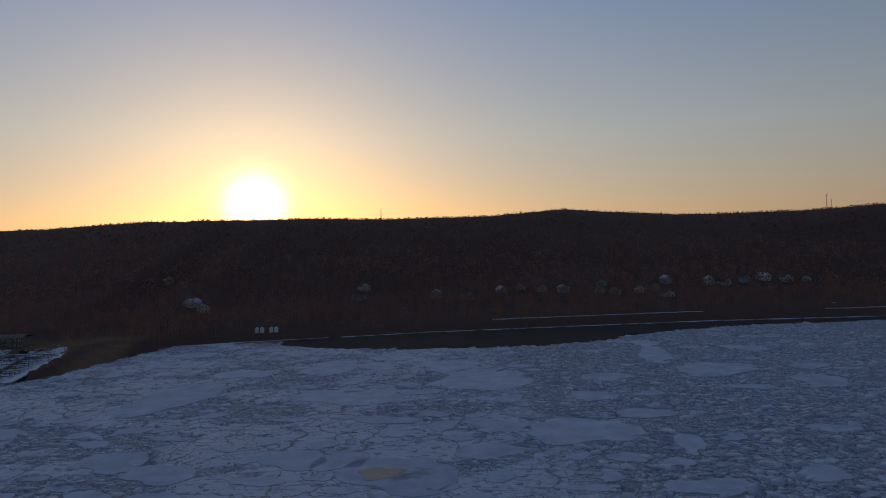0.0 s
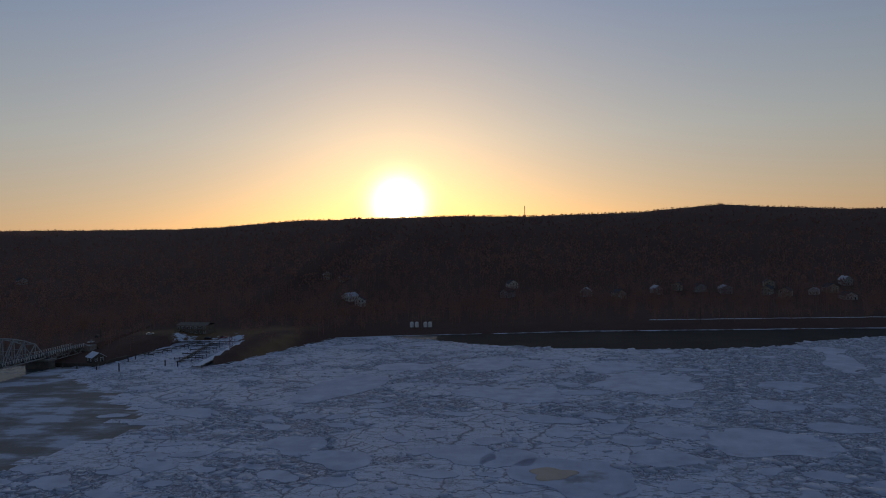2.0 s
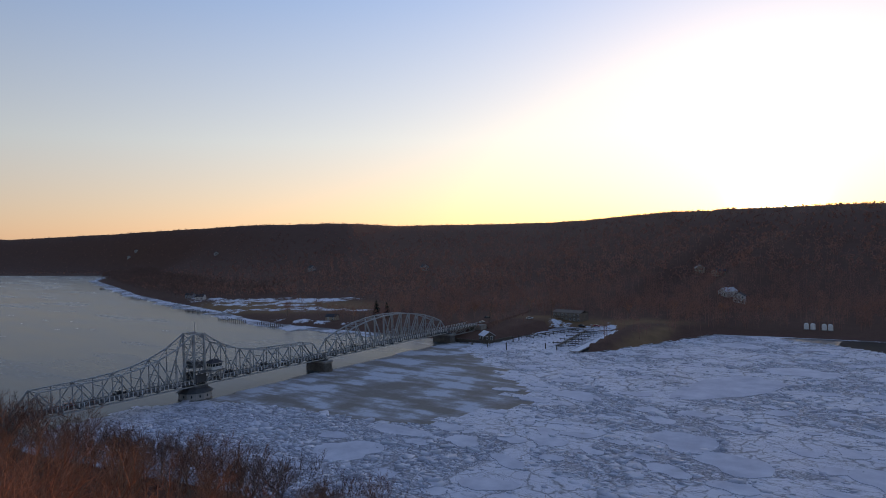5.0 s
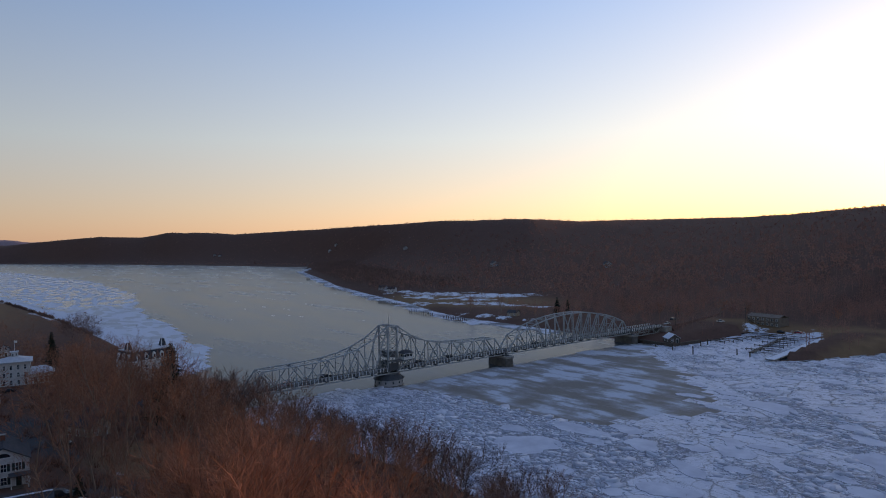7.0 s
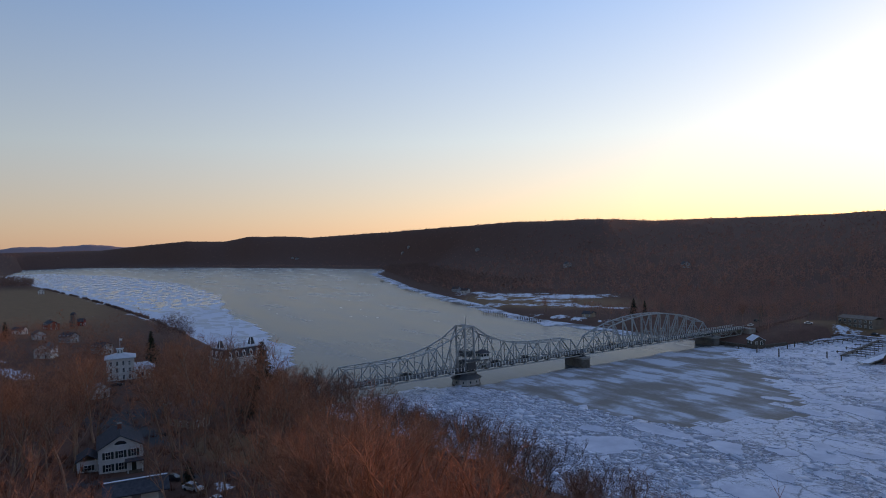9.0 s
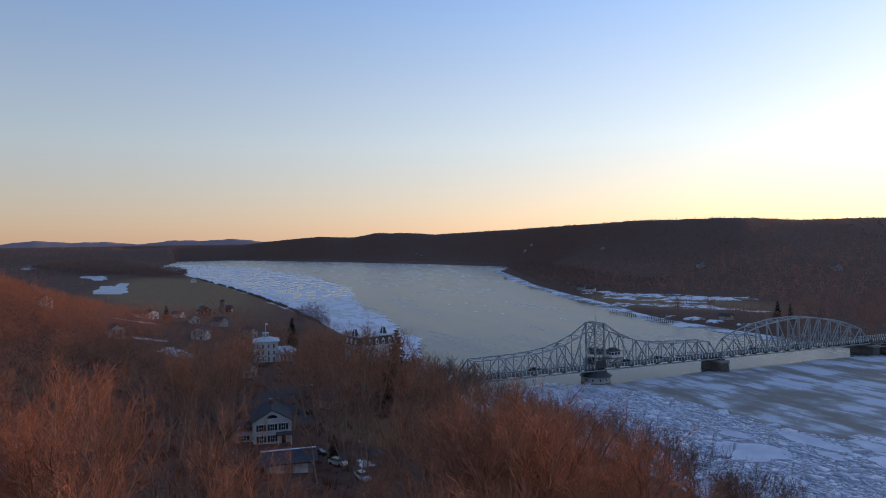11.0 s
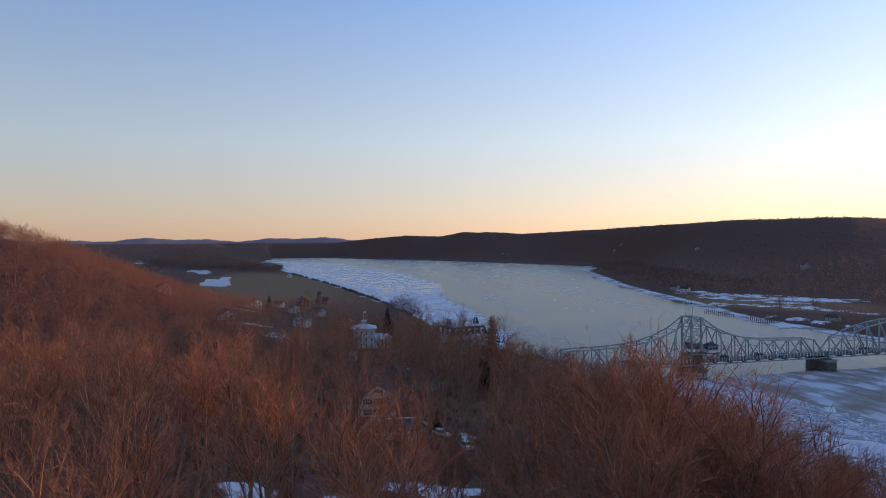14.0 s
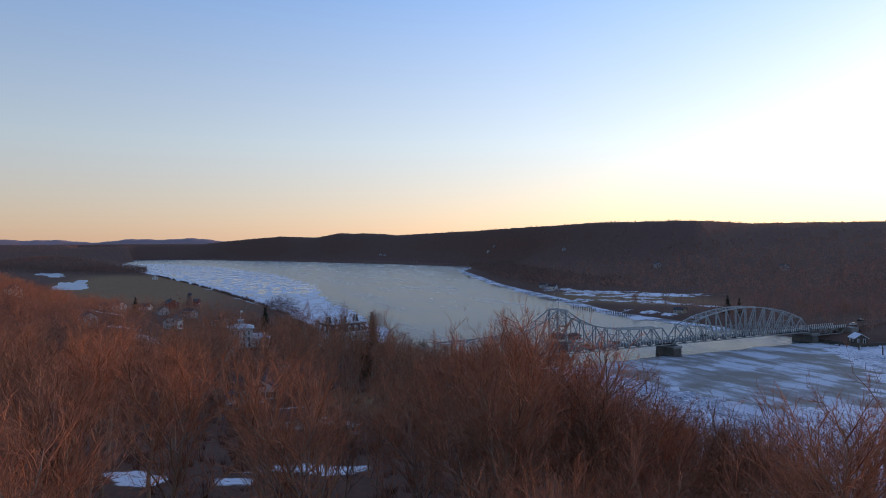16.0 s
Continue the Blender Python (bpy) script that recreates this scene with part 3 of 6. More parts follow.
def pack_mask(x, y):
    n = wavy(x, y * 1.6, 9, 0.3) * 6 + wavy(x, y, 21, 0.7) * 9 * smooth((y - 15) / 20) + wavy(x, y, 3.1, 1.1) * 2.0 + wavy(x * 0.5, y * 2, 14, 2.0) * 22 * smooth((y - 34) / 30) * smooth((150 - y) / 40)
    lead = np.interp(x, [150, 186, 215, 250, 300, 345, 384], [276, 256, 240, 226, 219, 221, 229]) + wavy(x, y, 12, 2.2) * 2.5 - y
    lead = np.where((x > 150) & (x < 384), lead, 1)
    strip = (x > 330) & (y > np.interp(x, [330, 350, 462, 600, 900], [215, 229, 262, 262, 252]) + wavy(x, y, 10) * 2)
    return (x - pack_edge(y) + n > 0) & (y > y_east(x) - 4) & (y < y_west(x) + 4) & (lead > 0) & ~strip


pack = ice_grid("pack_ice", np.arange(-30, 1200, 3.0), np.arange(-130, 290, 2.5), pack_mask, 0.10, M["ice"],
                "refrozen pack ice of broken bluish-white slabs on the river", brash_at, "brash")


def slush_mask(x, y):
    return (x > -3 + wavy(y, x, 12) * 3) & (x < 156) & (y > -20) & (y < 182) & (y < y_west(x) - 1)


ice_grid("slush_ice", np.arange(-6, 158, 2.0), np.arange(-22, 184, 2.0), slush_mask, 0.06, M["slush"],
         "grey slush and thin ice with pale streaks beside a bridge")


def ribbon(name, xs, off, wide, z, material, label):
    """A crust of snow that follows the far shore at a given distance from it."""
    V, F_ = [], []
    for x in xs:
        w = wide * (0.55 + 0.45 * float(wavy(np.array(x), np.array(x * 0.2), 9, off)))
        y = float(y_west(x)) + off + 0.8 * float(wavy(np.array(x), np.array(0.0), 5, 1.0))
        zz = z if z is not None else gz(x, y) + 0.25
        V += [(x, y - w / 2, zz - 0.15), (x, y - w / 4, zz + 0.1), (x, y + w / 4, zz + 0.12), (x, y + w / 2, zz - 0.1)]
    for i in range(len(xs) - 1):
        F_ += [(4 * i + k, 4 * i + 4 + k, 4 * i + 5 + k, 4 * i + 1 + k) for k in range(3)]
    return tagged(new(name, mesh_from(name, V, F_, material, smooth=True)), label, "snow", kind="structure")


ribbon("shore_crust", np.arange(190, 1150, 2.0), 1.5, 4.5, 0.35, M["shore_ice"], "crust of snow and ice along the far waterline")
ribbon("track_snow", np.concatenate([np.arange(322, 476, 2.0)]), 26, 2.2, None, M["snow"], "line of snow along a lineside bank")
ribbon("track_snow", np.arange(560, 660, 2.0), 24, 1.6, None, M["snow"], "line of snow along a lineside bank")
ribbon("shore_crust", np.arange(84, 192, 1.5), 0.5, 3.0, 0.3, M["shore_ice"], "crust of snow and ice along the far waterline")


# even dark brown sheet between the pack and the far bank
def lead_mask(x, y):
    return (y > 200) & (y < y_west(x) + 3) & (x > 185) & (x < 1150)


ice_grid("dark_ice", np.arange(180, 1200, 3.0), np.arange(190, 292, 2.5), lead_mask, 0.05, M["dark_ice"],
         "flat dark brown sheet on the river along the far bank")


def south_mask(x, y):
    edge = np.interp(x, [-2600, -2364, -1848, -1127, -707, -589, -509, -400, -280, -200, -130, -100, -70], [-150, -91, 34, 85, 66, 40, 20, 8, -2, -10, -22, -32, -60])
    return (y < edge + wavy(x, y, 25, 0.4) * 6 + wavy(x, y, 8, 0.9) * 2) & (y > y_east(x) - 3)


ice_grid("young_ice", np.concatenate([np.arange(-2500, -700, 12.0), np.arange(-700, -64, 4.0)]), np.arange(-270, 110, 4.0), south_mask, 0.08, M["ripple"],
         "flat young ice with pale slush crescents along the river bank",
         lambda x, y: smooth(1 - (y - y_east(x) - 8) / 12) + smooth((x + 560) / 90) * 0.9 * (wavy(x, y, 7) * 0.4 + 0.6))


def west_mask(x, y):
    w = 19 + wavy(x, x * 0.3, 22) * 8 + wavy(x, y, 6, 0.5) * 7
    return (y > y_west(x) - w) & (y < y_west(x) + 2) & (x < -60 + wavy(y, x, 6) * 4)


ice_grid("shore_ice", np.arange(-1290, -50, 4.0), np.arange(150, 640, 3.0), west_mask, 0.12, M["shore_ice"],
         "snow-covered shelf of ice along the river bank")


def floe_mesh(rng, n, thick, name):
    """One slab of ice: an uneven outline with a chamfered rim."""
    a = np.arange(n) / n * 2 * np.pi
    ph = rng.uniform(0, 6.28, 4)
    r = 0.92 + 0.15 * np.sin(2 * a + ph[0]) + 0.09 * np.sin(3 * a + ph[1]) + 0.05 * np.sin(5 * a + ph[2]) + 0.03 * np.sin(9 * a + ph[3]) + rng.uniform(-0.05, 0.05, n)
    b = Build()
    ring = [(math.cos(t) * q, math.sin(t) * q) for t, q in zip(a, r)]
    v = [(x, y, -0.1) for x, y in ring] + [(x, y, thick * 0.7) for x, y in ring] + [(x * 0.985, y * 0.985, thick) for x, y in ring]
    f = [(k * n + i, k * n + (i + 1) % n, (k + 1) * n + (i + 1) % n, (k + 1) * n + i) for k in (0, 1) for i in range(n)] + [tuple(2 * n + i for i in range(n))]
    return b.add(v, f).done(name, M["floe"])


def build_floes():
    rng = np.random.default_rng(5)
    shapes = [floe_mesh(rng, int(rng.integers(20, 34)), 0.16, "floe") for _ in range(14)]
    # the broad floes: x, y, half length, half width, turn
    put = []
    for k, (x, y, a, b, turn) in enumerate(BIG_FLOES):
        put.append((x, y, a, b, turn, k % 14))
    tries = 0
    while len(put) < 250 and tries < 20000:
        tries += 1
        x, y = rng.uniform(70, 470), rng.uniform(-30, 262)
        a = rng.uniform(2.0, 7.5) if rng.random() < 0.8 else rng.uniform(7, 13)
        if not pack_mask(np.array([x + 9]), np.array([y]))[0] or not pack_mask(np.array([x]), np.array([y + 8]))[0] or y < y_east(x) + 6 or y > y_west(x) - 10:
            continue
        if rng.random() < 0.75 * smooth(np.array((x - 250) / 120)):
            continue
        if any((x - p[0]) ** 2 + (y - p[1]) ** 2 < (a + max(p[2], p[3])) ** 2 * 0.75 for p in put):
            continue
        put.append((x, y, a, a * rng.uniform(0.45, 0.9), rng.uniform(-35, 35), int(rng.integers(14))))
    for x, y, a, b, turn, k in put:
        ob = part("floe", shapes[k], pack)
        ob.matrix_basis = Matrix.LocRotScale((x, y, 0.12), Euler((0, 0, radians(turn))), (a, b, 1.0))
    return put


BIG_FLOES = [(289.0, 137.0, 25.7, 19.1, -12.0), (307.0, 59.0, 17.6, 16.7, -11.0), (250.0, 30.0, 15.7, 15.8, -10.0), (163.0, 130.0, 15.7, 28.6, -11.0), (233.0, 118.0, 21.3, 14.9, -12.0), (382.0, 179.0, 9.1, 23.0, -14.0), (279.0, 170.0, 12.1, 15.0, -13.0), (221.0, 46.0, 10.1, 9.7, -10.0), (234.0, 43.0, 7.5, 9.7, -10.0), (249.0, 67.0, 4.5, 6.4, -10.0), (324.0, 9.0, 10.5, 6.1, -9.0), (334.0, 42.0, 4.0, 10.8, -10.0), (325.0, 101.0, 8.4, 9.3, -12.0), (340.0, 132.0, 12.5, 8.6, -12.0), (222.0, 179.0, 14.6, 17.7, -13.0), (182.0, 173.0, 13.7, 11.5, -13.0), (170.0, 53.0, 10.0, 10.2, -10.0), (392.0, 138.0, 19.0, 15.9, -13.0), (245.0, 178.0, 9.7, 12.8, -13.0), (349.0, 45.0, 4.8, 4.3, -10.0)]
floes = build_floes()
pool = []
for k in range(26):
    t = 2 * math.pi * k / 26
    q = 1 + 0.18 * math.sin(3 * t + 1) + 0.12 * math.sin(5 * t)
    pool.append((245 + 5.6 * q * math.cos(t), 31 + 4.6 * q * math.sin(t), 0.35))
part("melt_pool", mesh_from("melt_pool", [(245, 31, 0.352)] + pool, [(0, 1 + k, 1 + (k + 1) % 26) for k in range(26)], M["pool"]), pack, "brownish melt pool on a floe")


def build_plates():
    """Small broken plates, tipped and rafted between the floes, in one mesh."""
    rng = np.random.default_rng(11)
    N = 44000
    x, y = rng.uniform(-20, 520, N), rng.uniform(-45, 262, N)
    dens = 0.10 + 0.90 * brash_at(x, y)
    ok = pack_mask(x, y) & pack_mask(x - 5, y) & (rng.random(N) < dens) & (y > y_east(x) + 1) & (y < y_west(x) - 2)
    for fx, fy, a, b, turn, _ in floes:
        c, s = math.cos(radians(turn)), math.sin(radians(turn))
        u, v = ((x - fx) * c + (y - fy) * s) / a, (-(x - fx) * s + (y - fy) * c) / b
        ok &= u * u + v * v > 0.8
    x, y = x[ok], y[ok]
    V, T, o = [], [], 0
    for px, py in zip(x, y):
        n = int(rng.integers(4, 7))
        s = rng.uniform(0.5, 1.5) if rng.random() < 0.8 else rng.uniform(1.4, 3.2)
        t = np.arange(n) / n * 2 * np.pi + rng.uniform(0, 6) + rng.uniform(-0.3, 0.3, n)
        r = s * rng.uniform(0.6, 1.1, n)
        lx, ly = r * np.cos(t), r * np.sin(t) * rng.uniform(0.5, 1)
        tilt = rng.normal(0, 0.10, 2) if rng.random() < 0.7 else rng.normal(0, 0.3, 2)
        zt = 0.14 + rng.uniform(0, 0.12) + np.clip(lx * tilt[0] + ly * tilt[1], -0.25, 0.9)
        top = np.stack([px + lx, py + ly, zt], -1)
        low = np.stack([px + lx, py + ly, np.minimum(zt - 0.18, 0.05)], -1)
        V += [top, low]
        T += [(o, o + i, o + i + 1) for i in range(1, n - 1)]
        for i in range(n):
            k = (i + 1) % n
            T += [(o + i, o + n + i, o + n + k), (o + i, o + n + k, o + k)]
        o += 2 * n
    ob = new("broken_ice", tri_mesh("broken_ice", np.concatenate(V), T, M["plates"]))
    return tagged(ob, "small tipped plates of broken bluish ice on the river", "ice", kind="stuff")


build_plates()


# ---- the bridge ----
BEAMS = {}


def member(name, a, b, w, parent, mat="steel"):
    """One steel bar of the bridge as a part; alike bars share a mesh."""
    a, b = Vector(a), Vector(b)
    d = b - a
    key = (round(d.length, 2), w, mat)
    if key not in BEAMS:
        BEAMS[key] = Build().beam((0, 0, 0), (0, 0, d.length), w, w * 0.8).done("bar", M[mat])
    ob = part(name, BEAMS[key], parent)
    ob.matrix_basis = Matrix.Translation(a) @ d.to_track_quat("Z", "Y").to_matrix().to_4x4()
    return ob


DECK, LOW, TX = 8.9, 7.5, 3.5
BX, BY, BZ = -6.8, 4.6, -1.9      # the bridge's own origin: pivot centre, and its height datum


def truss(parent, ys, depth, flip):
    """Both trusses of a span: chords, posts, diagonals and overhead bracing."""
    n = len(ys)
    for x in (-TX, TX):
        for i in range(n - 1):
            member("bottom_chord", (x, ys[i], LOW), (x, ys[i + 1], LOW), 0.55, parent)
            if depth[i] > 0 and depth[i + 1] > 0:
                member("top_chord", (x, ys[i], LOW + depth[i]), (x, ys[i + 1], LOW + depth[i + 1]), 0.55, parent)
            elif depth[i] > 0 or depth[i + 1] > 0:
                member("end_post", (x, ys[i], LOW + depth[i]), (x, ys[i + 1], LOW + depth[i + 1]), 0.6, parent)
            if depth[i] > 0 and depth[i + 1] > 0:
                lo, hi = (i, i + 1) if flip(i) else (i + 1, i)
                member("diagonal", (x, ys[lo], LOW), (x, ys[hi], LOW + depth[hi]), 0.42, parent)
                # a half-height strut and hanger split the longer panels
                mx, mz = (ys[lo] + ys[hi]) / 2, LOW + depth[hi] / 2
                member("sub_strut", (x, mx, mz), (x, ys[hi], LOW), 0.26, parent)
                if depth[hi] > 9.5:
                    member("hanger", (x, mx, mz), (x, mx, LOW), 0.22, parent)
        for i in range(n):
            if depth[i] > 0:
                member("post", (x, ys[i], LOW), (x, ys[i], LOW + depth[i]), 0.36, parent)
    for i in range(n):
        if depth[i] > 0:
            member("sway_strut", (-TX, ys[i], LOW + depth[i]), (TX, ys[i], LOW + depth[i]), 0.32, parent)
            if i + 1 < n and depth[i + 1] > 0:
                member("lateral_brace", (-TX, ys[i], LOW + depth[i]), (TX, ys[i + 1], LOW + depth[i + 1]), 0.2, parent)
                member("lateral_brace", (TX, ys[i], LOW + depth[i]), (-TX, ys[i + 1], LOW + depth[i + 1]), 0.2, parent)
            if depth[i] > 8.8:
                member("sway_strut", (-TX, ys[i], DECK + 5.2), (TX, ys[i], DECK + 5.2), 0.24, parent)
        member("floor_beam", (-TX, ys[i], LOW + 0.3), (TX, ys[i], LOW + 0.3), 0.6, parent, "steel_dark")


post_mesh = Build().box(-0.11, 0.11, -0.11, 0.11, -0.5, 1.25).done("rail_post", M["trim"])


def deck(parent, y0, y1):
    part("deck", Build().box(-TX - 0.5, TX + 0.5, y0, y1, DECK - 0.45, DECK).done("deck", M["steel_dark"]), parent, "dark riveted deck edge")
    part("roadway", Build().box(-3.1, 3.1, y0, y1, DECK + 0.004, DECK + 0.06).done("roadway", M["asphalt"]), parent, "worn asphalt carriageway")
    for s in (-1, 1):
        part("handrail", Build().box(s * (TX + 0.4) - 0.1, s * (TX + 0.4) + 0.1, y0, y1, DECK + 1.05, DECK + 1.2).done("handrail", M["steel"]), parent)
        for k in range(int((y1 - y0) / 1.7)):
            ob = part("rail_post", post_mesh, parent)
            ob.matrix_basis = pose(s * (TX + 0.4), y0 + 0.8 + 1.7 * k, DECK)


PIV = 5.0                         # the pivot stands nearer to the far bank than the datum
swing = thing("swing_span", pose(BX, BY + PIV, BZ), "grey steel through-truss swing span of a bridge on a round pier", "bridge")
half_y = [2.3, 9.6, 16.9, 23.8, 30.7, 37.6, 44.5, 51.4, 58.3, 65.0]
half_d = [20.0, 15.2, 12.2, 10.4, 9.4, 8.9, 8.7, 8.5, 8.4, 0.0]
truss(swing, half_y, half_d, lambda i: i % 2 == 0)
truss(swing, [-y for y in half_y[::-1]], half_d[::-1], lambda i: i % 2 == 0)
deck(swing, -65.2, 65.2)
for x in (-TX, TX):
    member("top_chord", (x, -2.3, 27.5), (x, 2.3, 27.5), 0.6, swing)
    member("bottom_chord", (x, -2.3, LOW), (x, 2.3, LOW), 0.6, swing)
    for z in (9.5, 14, 18.5, 23):
        member("tower_brace", (x, -2.3, z), (x, 2.3, z + 4.4), 0.2, swing)
        member("tower_brace", (x, 2.3, z), (x, -2.3, z + 4.4), 0.2, swing)
        member("tower_brace", (x, -2.3, z), (x, 2.3, z), 0.24, swing)
for y in (-2.3, 2.3):
    for z in (15.5, 19.5, 23.5):
        member("tower_brace", (-TX, y, z), (TX, y, z + 4), 0.2, swing)
        member("tower_brace", (TX, y, z), (-TX, y, z + 4), 0.2, swing)
        member("tower_brace", (-TX, y, z), (TX, y, z), 0.26, swing)
    for x in (-TX, TX):
        member("tower_leg", (x, y, LOW), (x, y, 27.8), 0.75, swing)
part("tower_platform", Build().box(-TX, TX, -1.2, 1.2, 27.6, 27.75).done("platform", M["steel_dark"]), swing)
member("signal_mast", (0, 0.6, 27.8), (0, 0.6, 32.0), 0.16, swing)
member("signal_mast", (-2, -1.5, 27.8), (-2, -1.5, 30.0), 0.12, swing)
# operator's cabin hung on the upstream side, and the machinery house over the road
cabin = part("operator_cabin", Build().box(2.8, 6.8, 3.6, 8.0, 13.0, 14.2).done("cabin_body", M["trim"]), swing, "small white operator's cabin with a dark hipped roof")
part("window_band", Build().box(2.9, 6.7, 3.7, 7.9, 14.2, 15.3).done("window_band", M["glass"]), cabin)
mull = Build().box(-0.09, 0.09, -0.09, 0.09, 14.2, 15.3).done("mullion", M["trim"])
for px, py in [(2.85, 3.65), (4.15, 3.65), (5.45, 3.65), (6.75, 3.65), (6.75, 5.1), (6.75, 6.5), (6.75, 7.95), (2.85, 7.95), (4.8, 7.95)]:
    part("mullion", mull, cabin).matrix_basis = pose(px, py, 0)
part("lintel", Build().box(2.8, 6.8, 3.6, 8.0, 15.3, 15.7).done("lintel", M["trim"]), cabin)
part("cabin_roof", Build().add([(2.1, 2.9, 15.7), (7.5, 2.9, 15.7), (7.5, 8.7, 15.7), (2.1, 8.7, 15.7), (4.3, 5.0, 17.0), (5.3, 5.0, 17.0), (5.3, 6.6, 17.0), (4.3, 6.6, 17.0)],
                               [(3, 2, 1, 0), (4, 5, 6, 7), (0, 1, 5, 4), (1, 2, 6, 5), (2, 3, 7, 6), (3, 0, 4, 7)]).done("cabin_roof", M["roof"]), cabin)
part("walkway", Build().box(2.4, 7.4, -2.6, 9.0, 12.75, 13.0).done("walkway", M["steel_dark"]), cabin)
part("walkway_rail", Build().box(7.3, 7.4, -2.6, 9.0, 13.95, 14.05).box(7.3, 7.4, -2.6, -2.5, 13.0, 14.0).box(7.3, 7.4, 0.8, 0.9, 13.0, 14.0).box(7.3, 7.4, 8.9, 9.0, 13.0, 14.0).done("walkway_rail", M["steel"]), cabin)
part("stair", Build().beam((5.4, 9.0, 12.9), (5.4, 1.8, DECK + 0.1), 0.9, 0.25).done("stair", M["steel"]), cabin, "steep steel stair down to the deck")
part("machinery_house", Build().box(-2.9, 2.9, -1.9, 1.9, 14.2, 16.6).done("machinery", M["steel_dark"]), swing, "dark machinery housing over the carriageway")
for s in (-1, 1):
    part("traffic_gate", Build().box(s * (TX + 0.6), s * (TX + 1.2), -2.2, 2.2, DECK, DECK + 3.0).done("gate", M["steel_dark"]), swing)
part("turntable", Build().tube([(4.2, 5.4), (4.2, 6.6), (4.8, 6.6), (4.8, 7.3)], 28).done("turntable", M["steel_dark"]), swing, "dark round turntable drum")

fixed = thing("fixed_truss_span", pose(BX, BY, BZ), "grey steel camelback truss span of a bridge over ice", "bridge")
fy = [71.2 + 97.0 / 14 * i for i in range(15)]
fd = [0, 8.0, 10.6, 12.6, 14.0, 15.0, 15.6, 15.8, 15.6, 15.0, 14.0, 12.6, 10.6, 8.0, 0]
truss(fixed, fy, fd, lambda i: i >= 7)
deck(fixed, 70.6, 168.8)
approach = thing("approach_span", pose(BX, BY, BZ), "short steel deck-truss approach span of a bridge", "bridge")
deck(approach, 169.2, 199.0)
for x in (-3.2, 3.2):
    ay = [169.6 + 4.9 * i for i in range(7)]
    member("top_chord", (x, ay[0], 8.2), (x, ay[-1], 8.2), 0.45, approach)
    member("bottom_chord", (x, ay[0] + 2, 5.2), (x, ay[-1] - 2, 5.2), 0.45, approach)
    for i in range(6):
        member("diagonal", (x, ay[i], 8.2 if i % 2 == 0 else 5.2), (x, ay[i + 1], 5.2 if i % 2 == 0 else 8.2), 0.3, approach)
        member("post", (x, ay[i] + 2, 5.2), (x, ay[i] + 2, 8.2), 0.24, approach)

pivot = thing("pivot_pier", pose(BX, BY + PIV, BZ), "round pale concrete bridge pier standing in river ice", "bridge pier")
part("drum", Build().tube([(6.2, 2.2), (6.2, 4.6), (6.4, 4.7), (6.4, 4.9)], 12).done("drum", M["pale_concrete"]), pivot)
part("drum_roof", Build().tube([(7.0, 4.9), (4.6, 6.6)], 12).done("drum_roof", M["steel_dark"]), pivot, "dark sloping skirt under the turntable")
slot = Build().box(-0.05, 0.05, -0.25, 0.25, 3.2, 4.1).done("slot", M["glass"])
for k in range(12):
    t = 2 * math.pi * (k + 0.5) / 12
    part("slot", slot, pivot, "narrow dark opening").matrix_basis = pose(6.1 * math.cos(t), 6.1 * math.sin(t), 0, 0, 0, math.degrees(t))
part("footing", Build().tube([(6.6, -2), (6.5, 2.0), (6.0, 2.4)], 24).done("footing", M["pier_stone"]), pivot, "dark wet stone footing")


def river_pier(y, label):
    t = thing("river_pier", pose(BX, BY + y, BZ), label, "bridge pier", "bridge piers")
    out = [(-8.0, 0), (-6.2, -2.4), (6.2, -2.4), (8.0, 0), (6.2, 2.4), (-6.2, 2.4)]
    b = Build()
    n = len(out)
    v = [(x * k, yy * k, z) for k, z in ((1.08, -3), (1.0, 5.9)) for x, yy in out]
    b.add(v, [tuple(range(n))[::-1], tuple(range(n, 2 * n))] + [(i, (i + 1) % n, n + (i + 1) % n, n + i) for i in range(n)])
    part("shaft", b.done("shaft", M["pier_stone"]), t)
    part("cap", Build().prism([(x * 1.05, yy * 1.1) for x, yy in out], 5.9, 6.8).done("cap", M["concrete"]), t)
    part("bearing", Build().box(-5, 5, -1.2, 1.2, 6.8, 7.25).done("bearing", M["steel_dark"]), t)


river_pier(70.4, "dark stone bridge pier with pointed ends in open water")
river_pier(168.9, "dark stone bridge pier beside snowy river ice")
abut = thing("bridge_abutment", pose(BX, BY + 202, BZ), "stone bridge abutment with an earth ramp behind", "abutment")
part("wall", Build().box(-6.5, 6.5, -3.0, 3.0, -1, 8.3).done("wall", M["concrete"]), abut)
abut2 = thing("bridge_abutment", pose(BX, BY - 64.0, BZ), "stone bridge abutment among bare trees on the bank", "abutment")
part("wall", Build().box(-6.5, 6.5, -3.0, 3.0, -1, 7.2).done("wall", M["concrete"]), abut2)
ramp = thing("road_embankment", pose(BX, BY, BZ), "sloping road embankment leading off a bridge", "road", kind="structure")
part("bank", Build().add([(-14, 205, 0), (14, 205, 0), (5.5, 205, 8.6), (-5.5, 205, 8.6), (-38, 300, 0), (2, 300, 0), (-13, 300, 7.6), (-23, 300, 7.6)],
                         [(0, 1, 2, 3), (4, 7, 6, 5), (0, 4, 5, 1), (1, 5, 6, 2), (2, 6, 7, 3), (3, 7, 4, 0)]).done("bank", M["ground"]), ramp)
